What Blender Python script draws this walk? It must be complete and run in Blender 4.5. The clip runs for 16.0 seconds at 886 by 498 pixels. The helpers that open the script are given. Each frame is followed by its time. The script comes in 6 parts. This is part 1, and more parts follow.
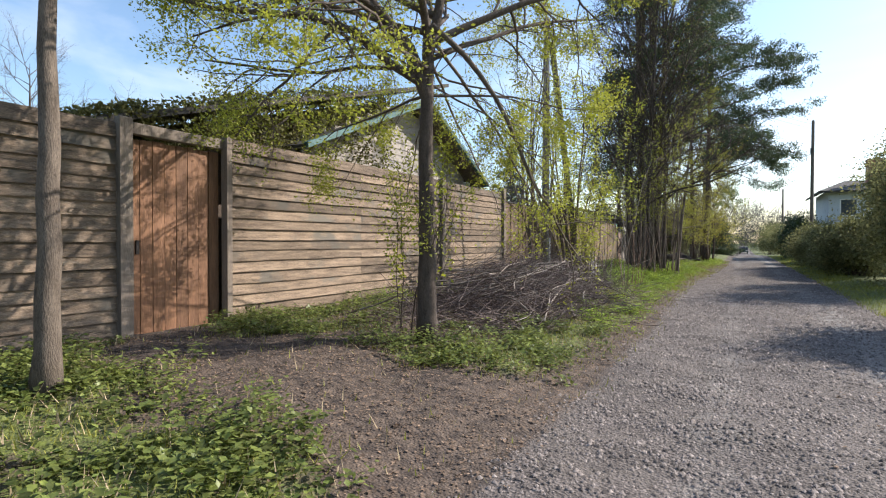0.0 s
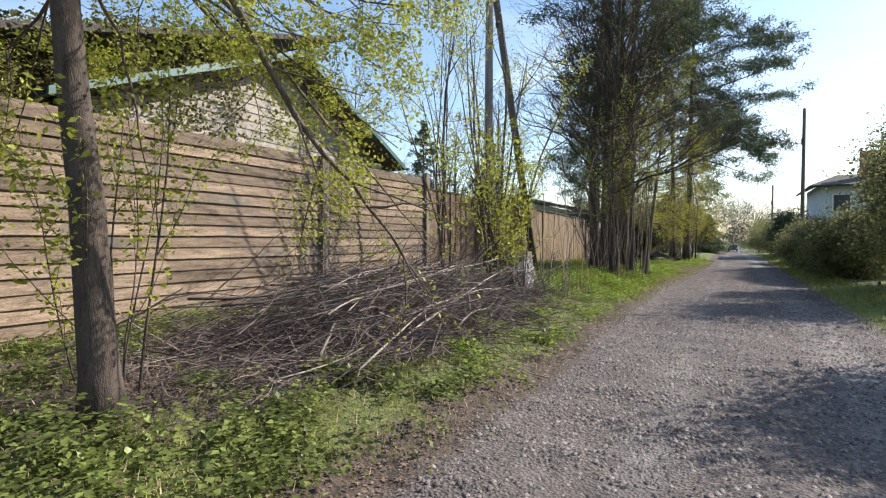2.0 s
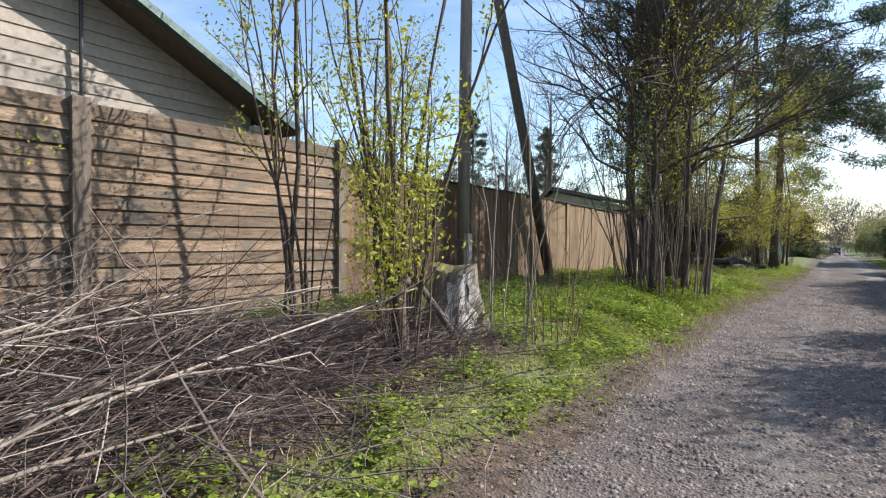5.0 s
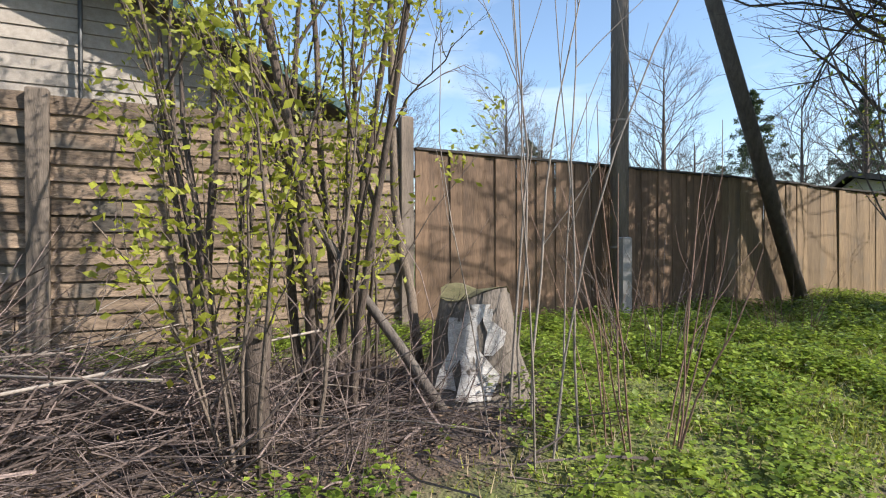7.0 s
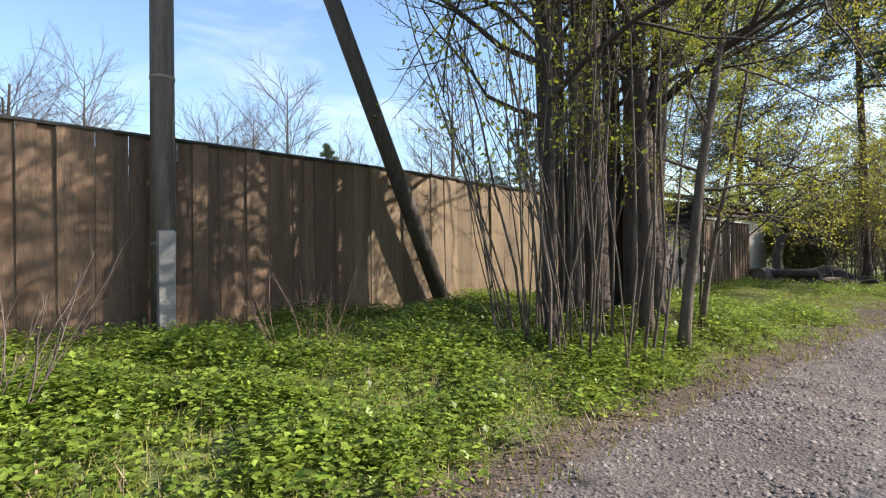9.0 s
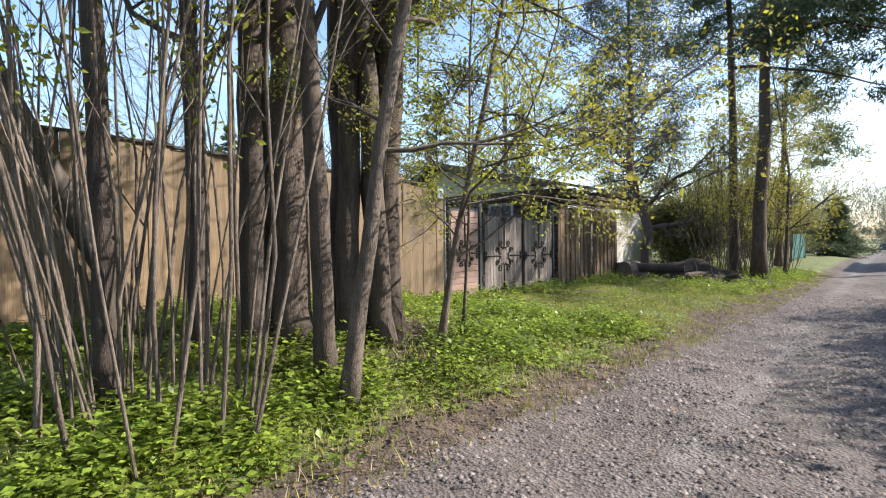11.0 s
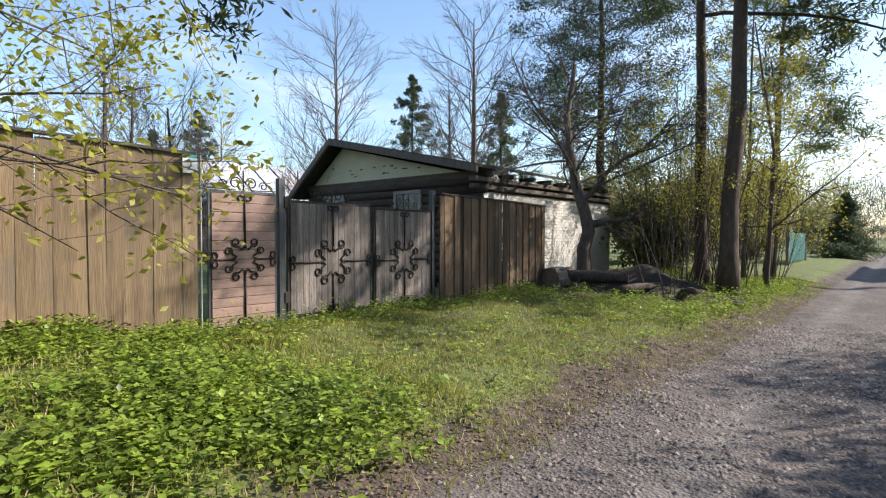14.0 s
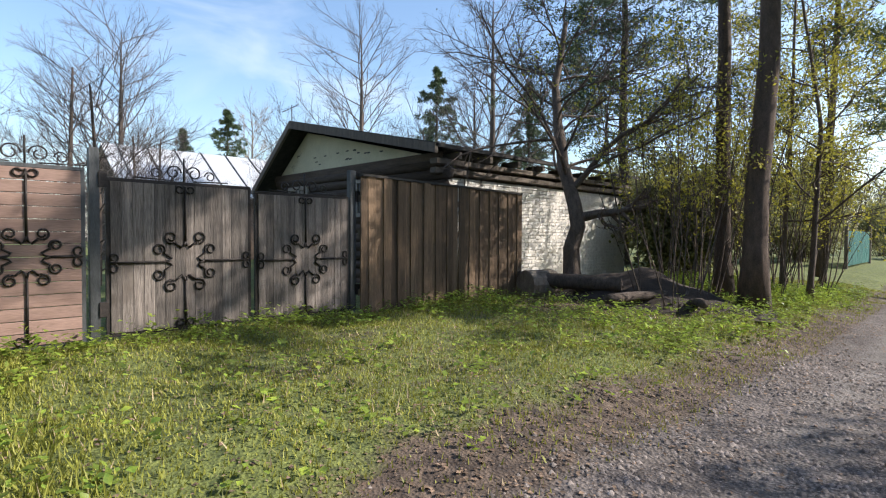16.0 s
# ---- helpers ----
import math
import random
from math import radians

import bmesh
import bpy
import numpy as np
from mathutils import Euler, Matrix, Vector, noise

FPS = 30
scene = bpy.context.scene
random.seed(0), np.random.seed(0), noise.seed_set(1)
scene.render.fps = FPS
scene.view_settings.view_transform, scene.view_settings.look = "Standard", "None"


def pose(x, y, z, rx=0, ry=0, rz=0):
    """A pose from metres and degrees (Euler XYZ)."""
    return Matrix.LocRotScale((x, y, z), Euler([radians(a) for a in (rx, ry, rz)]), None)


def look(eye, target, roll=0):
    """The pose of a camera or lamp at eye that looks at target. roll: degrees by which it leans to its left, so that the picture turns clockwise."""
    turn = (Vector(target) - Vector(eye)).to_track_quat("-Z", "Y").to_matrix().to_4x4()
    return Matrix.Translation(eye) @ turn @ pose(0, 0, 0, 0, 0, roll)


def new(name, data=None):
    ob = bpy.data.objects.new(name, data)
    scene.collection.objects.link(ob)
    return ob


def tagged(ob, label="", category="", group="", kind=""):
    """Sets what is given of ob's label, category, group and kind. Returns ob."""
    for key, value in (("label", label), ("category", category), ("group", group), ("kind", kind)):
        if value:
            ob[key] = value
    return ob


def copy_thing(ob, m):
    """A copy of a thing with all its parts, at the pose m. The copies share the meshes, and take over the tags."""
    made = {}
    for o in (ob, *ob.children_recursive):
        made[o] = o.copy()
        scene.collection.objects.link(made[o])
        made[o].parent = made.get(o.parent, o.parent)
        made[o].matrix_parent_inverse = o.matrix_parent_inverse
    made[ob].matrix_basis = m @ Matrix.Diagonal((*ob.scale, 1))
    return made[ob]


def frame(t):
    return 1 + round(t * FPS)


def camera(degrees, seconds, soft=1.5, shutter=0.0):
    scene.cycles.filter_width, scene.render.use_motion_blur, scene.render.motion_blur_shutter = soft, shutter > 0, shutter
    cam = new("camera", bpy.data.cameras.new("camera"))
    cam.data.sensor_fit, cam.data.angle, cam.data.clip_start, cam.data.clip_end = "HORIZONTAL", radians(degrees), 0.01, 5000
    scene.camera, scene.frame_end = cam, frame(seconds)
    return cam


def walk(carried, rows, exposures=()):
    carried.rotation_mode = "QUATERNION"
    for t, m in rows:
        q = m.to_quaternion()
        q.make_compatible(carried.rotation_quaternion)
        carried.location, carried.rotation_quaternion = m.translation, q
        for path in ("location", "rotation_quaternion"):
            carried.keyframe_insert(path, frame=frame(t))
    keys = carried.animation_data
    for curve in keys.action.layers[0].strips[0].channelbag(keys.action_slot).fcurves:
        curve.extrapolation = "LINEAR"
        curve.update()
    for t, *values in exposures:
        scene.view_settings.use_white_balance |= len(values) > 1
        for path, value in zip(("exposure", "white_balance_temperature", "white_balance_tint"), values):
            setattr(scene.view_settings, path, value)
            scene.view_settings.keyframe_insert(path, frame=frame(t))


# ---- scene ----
# camera and walk
cam = camera(78.9, 16.0, soft=1.15)
PATH = [
    (0.0, 0.000, 0.000, 1.370, 89.20, -0.06, 29.00),
    (0.5, 0.135, 0.843, 1.331, 89.12, -0.09, 29.05),
    (1.0, 0.194, 1.763, 1.346, 88.98, -0.21, 28.61),
    (1.5, 0.274, 2.646, 1.373, 89.00, -0.20, 28.36),
    (2.0, 0.323, 3.575, 1.359, 88.92, -0.16, 28.29),
    (2.5, 0.401, 4.433, 1.355, 88.83, -0.44, 28.73),
    (3.0, 0.442, 5.312, 1.381, 88.74, -0.41, 28.77),
    (3.5, 0.448, 6.138, 1.395, 88.83, -0.44, 29.11),
    (4.0, 0.367, 7.045, 1.414, 88.63, -0.72, 29.64),
    (4.2, 0.316, 7.402, 1.422, 88.50, -0.72, 30.40),
    (5.2, 0.100, 9.150, 1.430, 88.80, -0.60, 37.00),
    (6.3, -0.050, 11.100, 1.435, 89.50, -0.40, 50.90),
    (6.5, -0.075, 11.459, 1.425, 89.80, -0.17, 58.80),
    (6.8, -0.140, 11.980, 1.380, 89.70, 0.01, 64.50),
    (7.0, -0.155, 12.335, 1.400, 89.60, 0.15, 64.60),
    (7.5, -0.110, 13.090, 1.415, 89.47, 0.20, 59.10),
    (8.0, 0.000, 13.960, 1.380, 89.50, 0.48, 53.80),
    (8.5, 0.187, 15.028, 1.315, 89.87, 0.53, 48.97),
    (9.0, 0.299, 15.945, 1.241, 90.34, 0.67, 46.28),
    (9.5, 0.402, 16.787, 1.254, 90.07, 0.56, 42.44),
    (10.0, 0.541, 17.689, 1.225, 89.75, 0.72, 41.17),
    (12.5, 0.784, 21.703, 1.329, 88.83, 0.17, 37.90),
    (13.0, 0.783, 22.443, 1.351, 88.62, 0.06, 38.64),
    (13.5, 0.748, 23.086, 1.348, 88.63, 0.00, 39.11),
    (14.0, 0.701, 23.827, 1.318, 88.60, -0.06, 40.46),
    (14.5, 0.660, 24.467, 1.305, 88.58, -0.11, 40.61),
    (15.0, 0.617, 25.166, 1.290, 88.52, -0.12, 41.75),
    (15.5, 0.609, 25.769, 1.291, 88.60, -0.25, 42.27),
    (16.0, 0.560, 26.422, 1.235, 88.60, -0.22, 45.22),
]
# stops, as the film brightens and darkens on the way
EXPO = [(t, e + 0.04, 6100, 11) for t, e in ((0.0, 0.68), (4.0, 0.72), (6.5, 0.76), (7.0, 0.76), (8.0, 0.64), (9.0, 0.90), (9.5, 1.02), (10.2, 1.10), (12.5, 0.97), (14.0, 0.80), (16.0, 0.74))]
walk(cam, [(t, pose(*p)) for t, *p in PATH], exposures=EXPO)

# world, sun and exposure
SUN_DIR = Vector((0.72, 0.694, 0.66)).normalized()
world = bpy.data.worlds.new("sky")
scene.world = world
world.use_nodes = True
wn = world.node_tree
wn.nodes.clear()
sky = wn.nodes.new("ShaderNodeTexSky")
sky.sky_type = "NISHITA"
sky.sun_disc = False
sky.sun_elevation = math.asin(SUN_DIR.z)
sky.sun_rotation = math.atan2(SUN_DIR.x, SUN_DIR.y)
sky.air_density, sky.dust_density, sky.ozone_density = 1.15, 0.75, 1.4
bg = wn.nodes.new("ShaderNodeBackground")
bg.inputs["Strength"].default_value = 0.138
wout = wn.nodes.new("ShaderNodeOutputWorld")
wtc = wn.nodes.new("ShaderNodeTexCoord")
wmap = wn.nodes.new("ShaderNodeMapping")
wmap.inputs["Scale"].default_value = (1.2, 2.2, 6.0)
wnoise = wn.nodes.new("ShaderNodeTexNoise")
wnoise.inputs["Scale"].default_value, wnoise.inputs["Detail"].default_value, wnoise.inputs["Distortion"].default_value = 1.6, 7, 0.6
wramp = wn.nodes.new("ShaderNodeValToRGB")
wramp.color_ramp.elements[0].position, wramp.color_ramp.elements[1].position = 0.50, 0.82
wramp.color_ramp.elements[1].color = (0.55, 0.55, 0.55, 1)
wmix = wn.nodes.new("ShaderNodeMixRGB")
wmix.inputs[2].default_value = (5.6, 5.8, 6.0, 1)
wn.links.new(wtc.outputs["Generated"], wmap.inputs["Vector"])
wn.links.new(wmap.outputs[0], wnoise.inputs["Vector"])
wn.links.new(wnoise.outputs["Fac"], wramp.inputs[0])
wn.links.new(wramp.outputs[0], wmix.inputs[0])
wn.links.new(sky.outputs[0], wmix.inputs[1])
wn.links.new(wmix.outputs[0], bg.inputs[0])
wn.links.new(bg.outputs[0], wout.inputs[0])
sun = new("sun", bpy.data.lights.new("sun", "SUN"))
sun.data.energy, sun.data.angle, sun.data.color = 5.0, radians(0.55), (1.0, 0.905, 0.785)
sun.matrix_world = look(SUN_DIR * 60, (0, 0, 0))

rng = np.random.default_rng(7)


# ---------------------------------------------------------------- materials
def material(name, dark, light, scale=(6, 6, 6), rough=0.8, bump=0.3, fine=60, spots=None, metal=0.0, island=False,
             vary=0.25, translucent=0.0, objrandom=True):
    """Two-scale noise between two colours, fine bump, optional blotches of a third colour."""
    m = bpy.data.materials.new(name)
    m.use_nodes = True
    n, l = m.node_tree.nodes, m.node_tree.links
    b = n["Principled BSDF"]
    b.inputs["Roughness"].default_value = rough
    b.inputs["Metallic"].default_value = metal
    tc = n.new("ShaderNodeTexCoord")
    info = n.new("ShaderNodeObjectInfo")
    shift = n.new("ShaderNodeVectorMath")
    shift.operation = "MULTIPLY_ADD"
    comb = n.new("ShaderNodeCombineXYZ")
    for i in range(3):
        l.new(info.outputs["Random"], comb.inputs[i])
    l.new(comb.outputs[0], shift.inputs[0])
    shift.inputs[1].default_value = (37, 23, 51) if objrandom else (0, 0, 0)
    l.new(tc.outputs["Object"], shift.inputs[2])
    mp = n.new("ShaderNodeMapping")
    mp.inputs["Scale"].default_value = scale
    l.new(shift.outputs[0], mp.inputs["Vector"])
    big = n.new("ShaderNodeTexNoise")
    big.inputs["Scale"].default_value = 1.0
    big.inputs["Detail"].default_value = 6
    big.inputs["Roughness"].default_value = 0.65
    l.new(mp.outputs[0], big.inputs["Vector"])
    small = n.new("ShaderNodeTexNoise")
    small.inputs["Scale"].default_value = fine / 6
    small.inputs["Detail"].default_value = 4
    l.new(mp.outputs[0], small.inputs["Vector"])
    mix = n.new("ShaderNodeMath")
    mix.operation = "MULTIPLY_ADD"
    mix.inputs[1].default_value = 0.45
    half = n.new("ShaderNodeMath")
    half.operation = "MULTIPLY"
    half.inputs[1].default_value = 0.55
    l.new(big.outputs["Fac"], half.inputs[0])
    l.new(small.outputs["Fac"], mix.inputs[0])
    l.new(half.outputs[0], mix.inputs[2])
    ramp = n.new("ShaderNodeValToRGB")
    ramp.color_ramp.elements[0].position, ramp.color_ramp.elements[1].position = 0.36, 0.64
    ramp.color_ramp.elements[0].color, ramp.color_ramp.elements[1].color = (*dark, 1), (*light, 1)
    l.new(mix.outputs[0], ramp.inputs[0])
    col = ramp.outputs[0]
    if spots:
        blot = n.new("ShaderNodeTexNoise")
        blot.inputs["Scale"].default_value = spots[1]
        blot.inputs["Detail"].default_value = 5
        l.new(shift.outputs[0], blot.inputs["Vector"])
        r2 = n.new("ShaderNodeValToRGB")
        r2.color_ramp.elements[0].position, r2.color_ramp.elements[1].position = spots[2], spots[2] + 0.1
        l.new(blot.outputs["Fac"], r2.inputs[0])
        mx = n.new("ShaderNodeMixRGB")
        l.new(r2.outputs[0], mx.inputs[0])
        l.new(col, mx.inputs[1])
        mx.inputs[2].default_value = (*spots[0], 1)
        col = mx.outputs[0]
    hsv = n.new("ShaderNodeHueSaturation")
    rnd = info.outputs["Random"]
    if island:
        geo = n.new("ShaderNodeNewGeometry")
        rnd = geo.outputs["Random Per Island"]
    mr = n.new("ShaderNodeMapRange")
    mr.inputs[3].default_value, mr.inputs[4].default_value = 1 - vary, 1 + vary
    l.new(rnd, mr.inputs[0])
    l.new(mr.outputs[0], hsv.inputs["Value"])
    l.new(col, hsv.inputs["Color"])
    l.new(hsv.outputs[0], b.inputs["Base Color"])
    if bump:
        bp = n.new("ShaderNodeBump")
        bp.inputs["Strength"].default_value = bump
        bp.inputs["Distance"].default_value = 0.02
        l.new(mix.outputs[0], bp.inputs["Height"])
        l.new(bp.outputs[0], b.inputs["Normal"])
    if translucent:
        tr = n.new("ShaderNodeBsdfTranslucent")
        l.new(hsv.outputs[0], tr.inputs["Color"])
        ms = n.new("ShaderNodeMixShader")
        ms.inputs[0].default_value = translucent
        l.new(b.outputs[0], ms.inputs[1])
        l.new(tr.outputs[0], ms.inputs[2])
        l.new(ms.outputs[0], n["Material Output"].inputs["Surface"])
    return m


M_BOARD = material("weathered board", (0.07, 0.048, 0.032), (0.33, 0.24, 0.162), (2.5, 20, 20), 0.88, 0.7, 70, ((0.13, 0.11, 0.085), 1.6, 0.56), vary=0.38)
M_POST = material("grey post wood", (0.10, 0.08, 0.062), (0.22, 0.175, 0.135), (18, 18, 2), 0.9, 0.5, 60)
M_DOOR = material("red-brown boards", (0.13, 0.06, 0.03), (0.29, 0.145, 0.07), (18, 18, 1.5), 0.75, 0.5, 50)
# a little redder than the tan boards, and darkened for the trees' shade
M_BROWNSHADE = material("brown painted boards with shade in the tone", (0.10, 0.062, 0.036), (0.235, 0.143, 0.08), (14, 14, 1.2), 0.75, 0.4, 50, ((0.14, 0.08, 0.042), 0.8, 0.56), vary=0.22)
M_TAN = material("tan painted boards", (0.15, 0.10, 0.055), (0.29, 0.20, 0.108), (14, 14, 0.9), 0.7, 0.4, 40, ((0.17, 0.125, 0.08), 1.1, 0.56), vary=0.2)
M_GATE = material("silver-grey planks", (0.05, 0.041, 0.035), (0.25, 0.21, 0.178), (30, 30, 1.3), 0.85, 0.6, 60, ((0.10, 0.08, 0.065), 2.2, 0.58), vary=0.42)
M_WOODF = material("brown-grey planks", (0.06, 0.04, 0.025), (0.25, 0.16, 0.09), (28, 28, 1.2), 0.85, 0.6, 60, ((0.13, 0.085, 0.05), 1.8, 0.57), vary=0.38)
M_PINK = material("faded pink siding", (0.20, 0.125, 0.095), (0.31, 0.20, 0.155), (2, 18, 18), 0.7, 0.3, 50, vary=0.1)
M_IRON = material("black iron", (0.02, 0.018, 0.016), (0.05, 0.04, 0.035), (30, 30, 30), 0.5, 0.3, metal=0.6)
M_STEEL = material("grey steel tube", (0.045, 0.047, 0.047), (0.095, 0.098, 0.098), (20, 20, 4), 0.5, 0.2, metal=0.5)
M_SIDING = material("pale grey siding", (0.24, 0.21, 0.175), (0.38, 0.335, 0.285), (1.5, 16, 16), 0.8, 0.3, 50, vary=0.1)
M_GREEN = material("green roof metal", (0.03, 0.09, 0.08), (0.07, 0.16, 0.145), (8, 8, 8), 0.45, 0.2)
M_DARKROOF = material("dark roofing felt", (0.03, 0.027, 0.025), (0.08, 0.07, 0.06), (8, 8, 8), 0.9, 0.5)
M_LOG = material("dark logs", (0.045, 0.032, 0.025), (0.12, 0.085, 0.06), (2, 14, 14), 0.9, 0.6)
M_CREAM = material("cream board", (0.55, 0.50, 0.33), (0.68, 0.62, 0.43), (3, 3, 3), 0.8, 0.1, vary=0.05)
M_WHITE = material("whitewashed brick", (0.55, 0.50, 0.44), (0.78, 0.74, 0.67), (8, 8, 8), 0.85, 0.6, vary=0.12)
M_ZINC = material("zinc sheet roof", (0.50, 0.51, 0.52), (0.66, 0.67, 0.67), (1, 1, 6), 0.5, 0.1, 30, ((0.34, 0.17, 0.09), 0.45, 0.66), metal=0.35, vary=0.06)
M_POLE = material("old pole wood", (0.085, 0.07, 0.06), (0.21, 0.175, 0.145), (16, 16, 1.0), 0.9, 0.6, 60)
M_CONC = material("grey concrete", (0.30, 0.28, 0.25), (0.44, 0.41, 0.37), (6, 6, 6), 0.9, 0.4)
M_BARK = material("grey-brown bark", (0.065, 0.048, 0.035), (0.21, 0.165, 0.125), (14, 14, 4), 0.95, 0.9, 60)
M_BARKD = material("dark bark", (0.04, 0.03, 0.024), (0.14, 0.105, 0.08), (16, 16, 4), 0.95, 0.9, 60)
M_PINEB = material("pine bark", (0.035, 0.026, 0.02), (0.115, 0.078, 0.056), (14, 14, 5), 0.95, 1.0, 60)
M_TWIG = material("dry twigs", (0.06, 0.044, 0.038), (0.25, 0.19, 0.165), (12, 12, 12), 0.9, 0.2, island=True, vary=0.45)
M_STICK = material("bleached stick", (0.19, 0.155, 0.125), (0.33, 0.285, 0.24), (10, 10, 10), 0.85, 0.2)
M_SHOOT = material("red-brown shoots", (0.14, 0.07, 0.05), (0.30, 0.20, 0.14), (12, 12, 4), 0.8, 0.1, island=True, vary=0.35)
M_LEAF = material("fresh spring leaves", (0.25, 0.28, 0.025), (0.44, 0.44, 0.06), (5, 5, 5), 0.55, 0, island=True, vary=0.3, translucent=0.5)
M_YELLOW = material("yellow-green young leaves", (0.24, 0.23, 0.025), (0.40, 0.37, 0.055), (5, 5, 5), 0.55, 0, island=True, vary=0.3, translucent=0.5)
M_WEED = material("ground elder leaves", (0.12, 0.20, 0.025), (0.36, 0.43, 0.06), (3, 3, 3), 0.45, 0, island=True, vary=0.6, translucent=0.48)
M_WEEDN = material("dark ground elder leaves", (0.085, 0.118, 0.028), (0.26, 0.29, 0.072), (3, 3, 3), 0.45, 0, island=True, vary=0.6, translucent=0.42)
M_GRASS = material("short grass", (0.19, 0.205, 0.028), (0.35, 0.345, 0.065), (3, 3, 3), 0.6, 0, island=True, vary=0.35, translucent=0.3)
M_DRY = material("dry grass", (0.30, 0.23, 0.13), (0.48, 0.38, 0.24), (3, 3, 3), 0.8, 0, island=True, vary=0.3, translucent=0.2)
M_NEEDLE = material("pine needles", (0.038, 0.062, 0.028), (0.085, 0.12, 0.046), (4, 4, 4), 0.6, 0, island=True, vary=0.4, translucent=0.25)
M_NEEDLEL = material("light pine needles", (0.07, 0.10, 0.03), (0.13, 0.16, 0.05), (4, 4, 4), 0.6, 0, island=True, vary=0.4, translucent=0.25)
M_BUSH = material("bush leaves", (0.12, 0.13, 0.055), (0.27, 0.26, 0.11), (4, 4, 4), 0.8, 0, island=True, vary=0.4, translucent=0.55)
M_MOSS = material("moss and ivy", (0.075, 0.075, 0.02), (0.18, 0.165, 0.045), (4, 4, 4), 0.8, 0, island=True, vary=0.4, translucent=0.2)
M_FARTWIG = material("far bare twigs", (0.07, 0.058, 0.052), (0.14, 0.115, 0.10), (1, 1, 1), 0.9, 0, island=True, vary=0.3)
# paler and greyer than the far bare twigs: air haze mixed into the colour
M_FARHAZE = material("far twigs with haze in the colour", (0.09, 0.085, 0.08), (0.17, 0.16, 0.15), (1, 1, 1), 0.9, 0, island=True, vary=0.25)
M_FARRUST = material("far budding twigs", (0.20, 0.13, 0.07), (0.32, 0.22, 0.12), (1, 1, 1), 0.9, 0, island=True, vary=0.3)
M_GLASS = material("dark window glass", (0.04, 0.05, 0.06), (0.08, 0.09, 0.10), (2, 2, 2), 0.08, 0)
M_SIGN = material("white enamel", (0.78, 0.78, 0.77), (0.84, 0.84, 0.83), (4, 4, 4), 0.35, 0, vary=0.02)
M_SIGNG = material("teal enamel", (0.05, 0.34, 0.27), (0.07, 0.40, 0.32), (4, 4, 4), 0.35, 0, vary=0.02)
M_BLACK = material("black paint", (0.012, 0.012, 0.012), (0.02, 0.02, 0.02), (4, 4, 4), 0.5, 0, vary=0.02)
M_BRICK = material("red brick", (0.25, 0.10, 0.06), (0.38, 0.17, 0.11), (8, 8, 8), 0.9, 0.5)
M_BLUEWALL = material("pale blue render", (0.50, 0.55, 0.60), (0.62, 0.66, 0.70), (2, 2, 2), 0.9, 0.2)
M_TEALF = material("teal fence paint", (0.03, 0.12, 0.105), (0.05, 0.18, 0.155), (6, 6, 6), 0.6, 0.1)
M_CAR = material("dark blue car paint", (0.02, 0.03, 0.07), (0.03, 0.045, 0.10), (1, 1, 1), 0.25, 0, vary=0.02)
M_STUMPW = material("bare birch stump wood", (0.09, 0.075, 0.058), (0.27, 0.225, 0.18), (10, 10, 3), 0.9, 0.8)
M_CUT = material("mossy cut wood", (0.09, 0.085, 0.035), (0.21, 0.18, 0.085), (9, 9, 9), 0.95, 0.8)
M_BIRCH = material("white birch bark", (0.42, 0.38, 0.34), (0.80, 0.76, 0.70), (10, 10, 26), 0.8, 0.7, 50, ((0.13, 0.105, 0.085), 9, 0.60))
M_STONES = material("gravel stones", (0.10, 0.082, 0.073), (0.262, 0.222, 0.195), (9, 9, 9), 0.9, 0.3, island=True, vary=0.65)
M_SOIL = material("dark earth", (0.02, 0.015, 0.012), (0.07, 0.05, 0.038), (5, 5, 5), 0.95, 0.9)
M_LITTER = material("dead leaves", (0.10, 0.062, 0.04), (0.30, 0.205, 0.135), (9, 9, 9), 0.9, 0, island=True, vary=0.4, translucent=0.1)


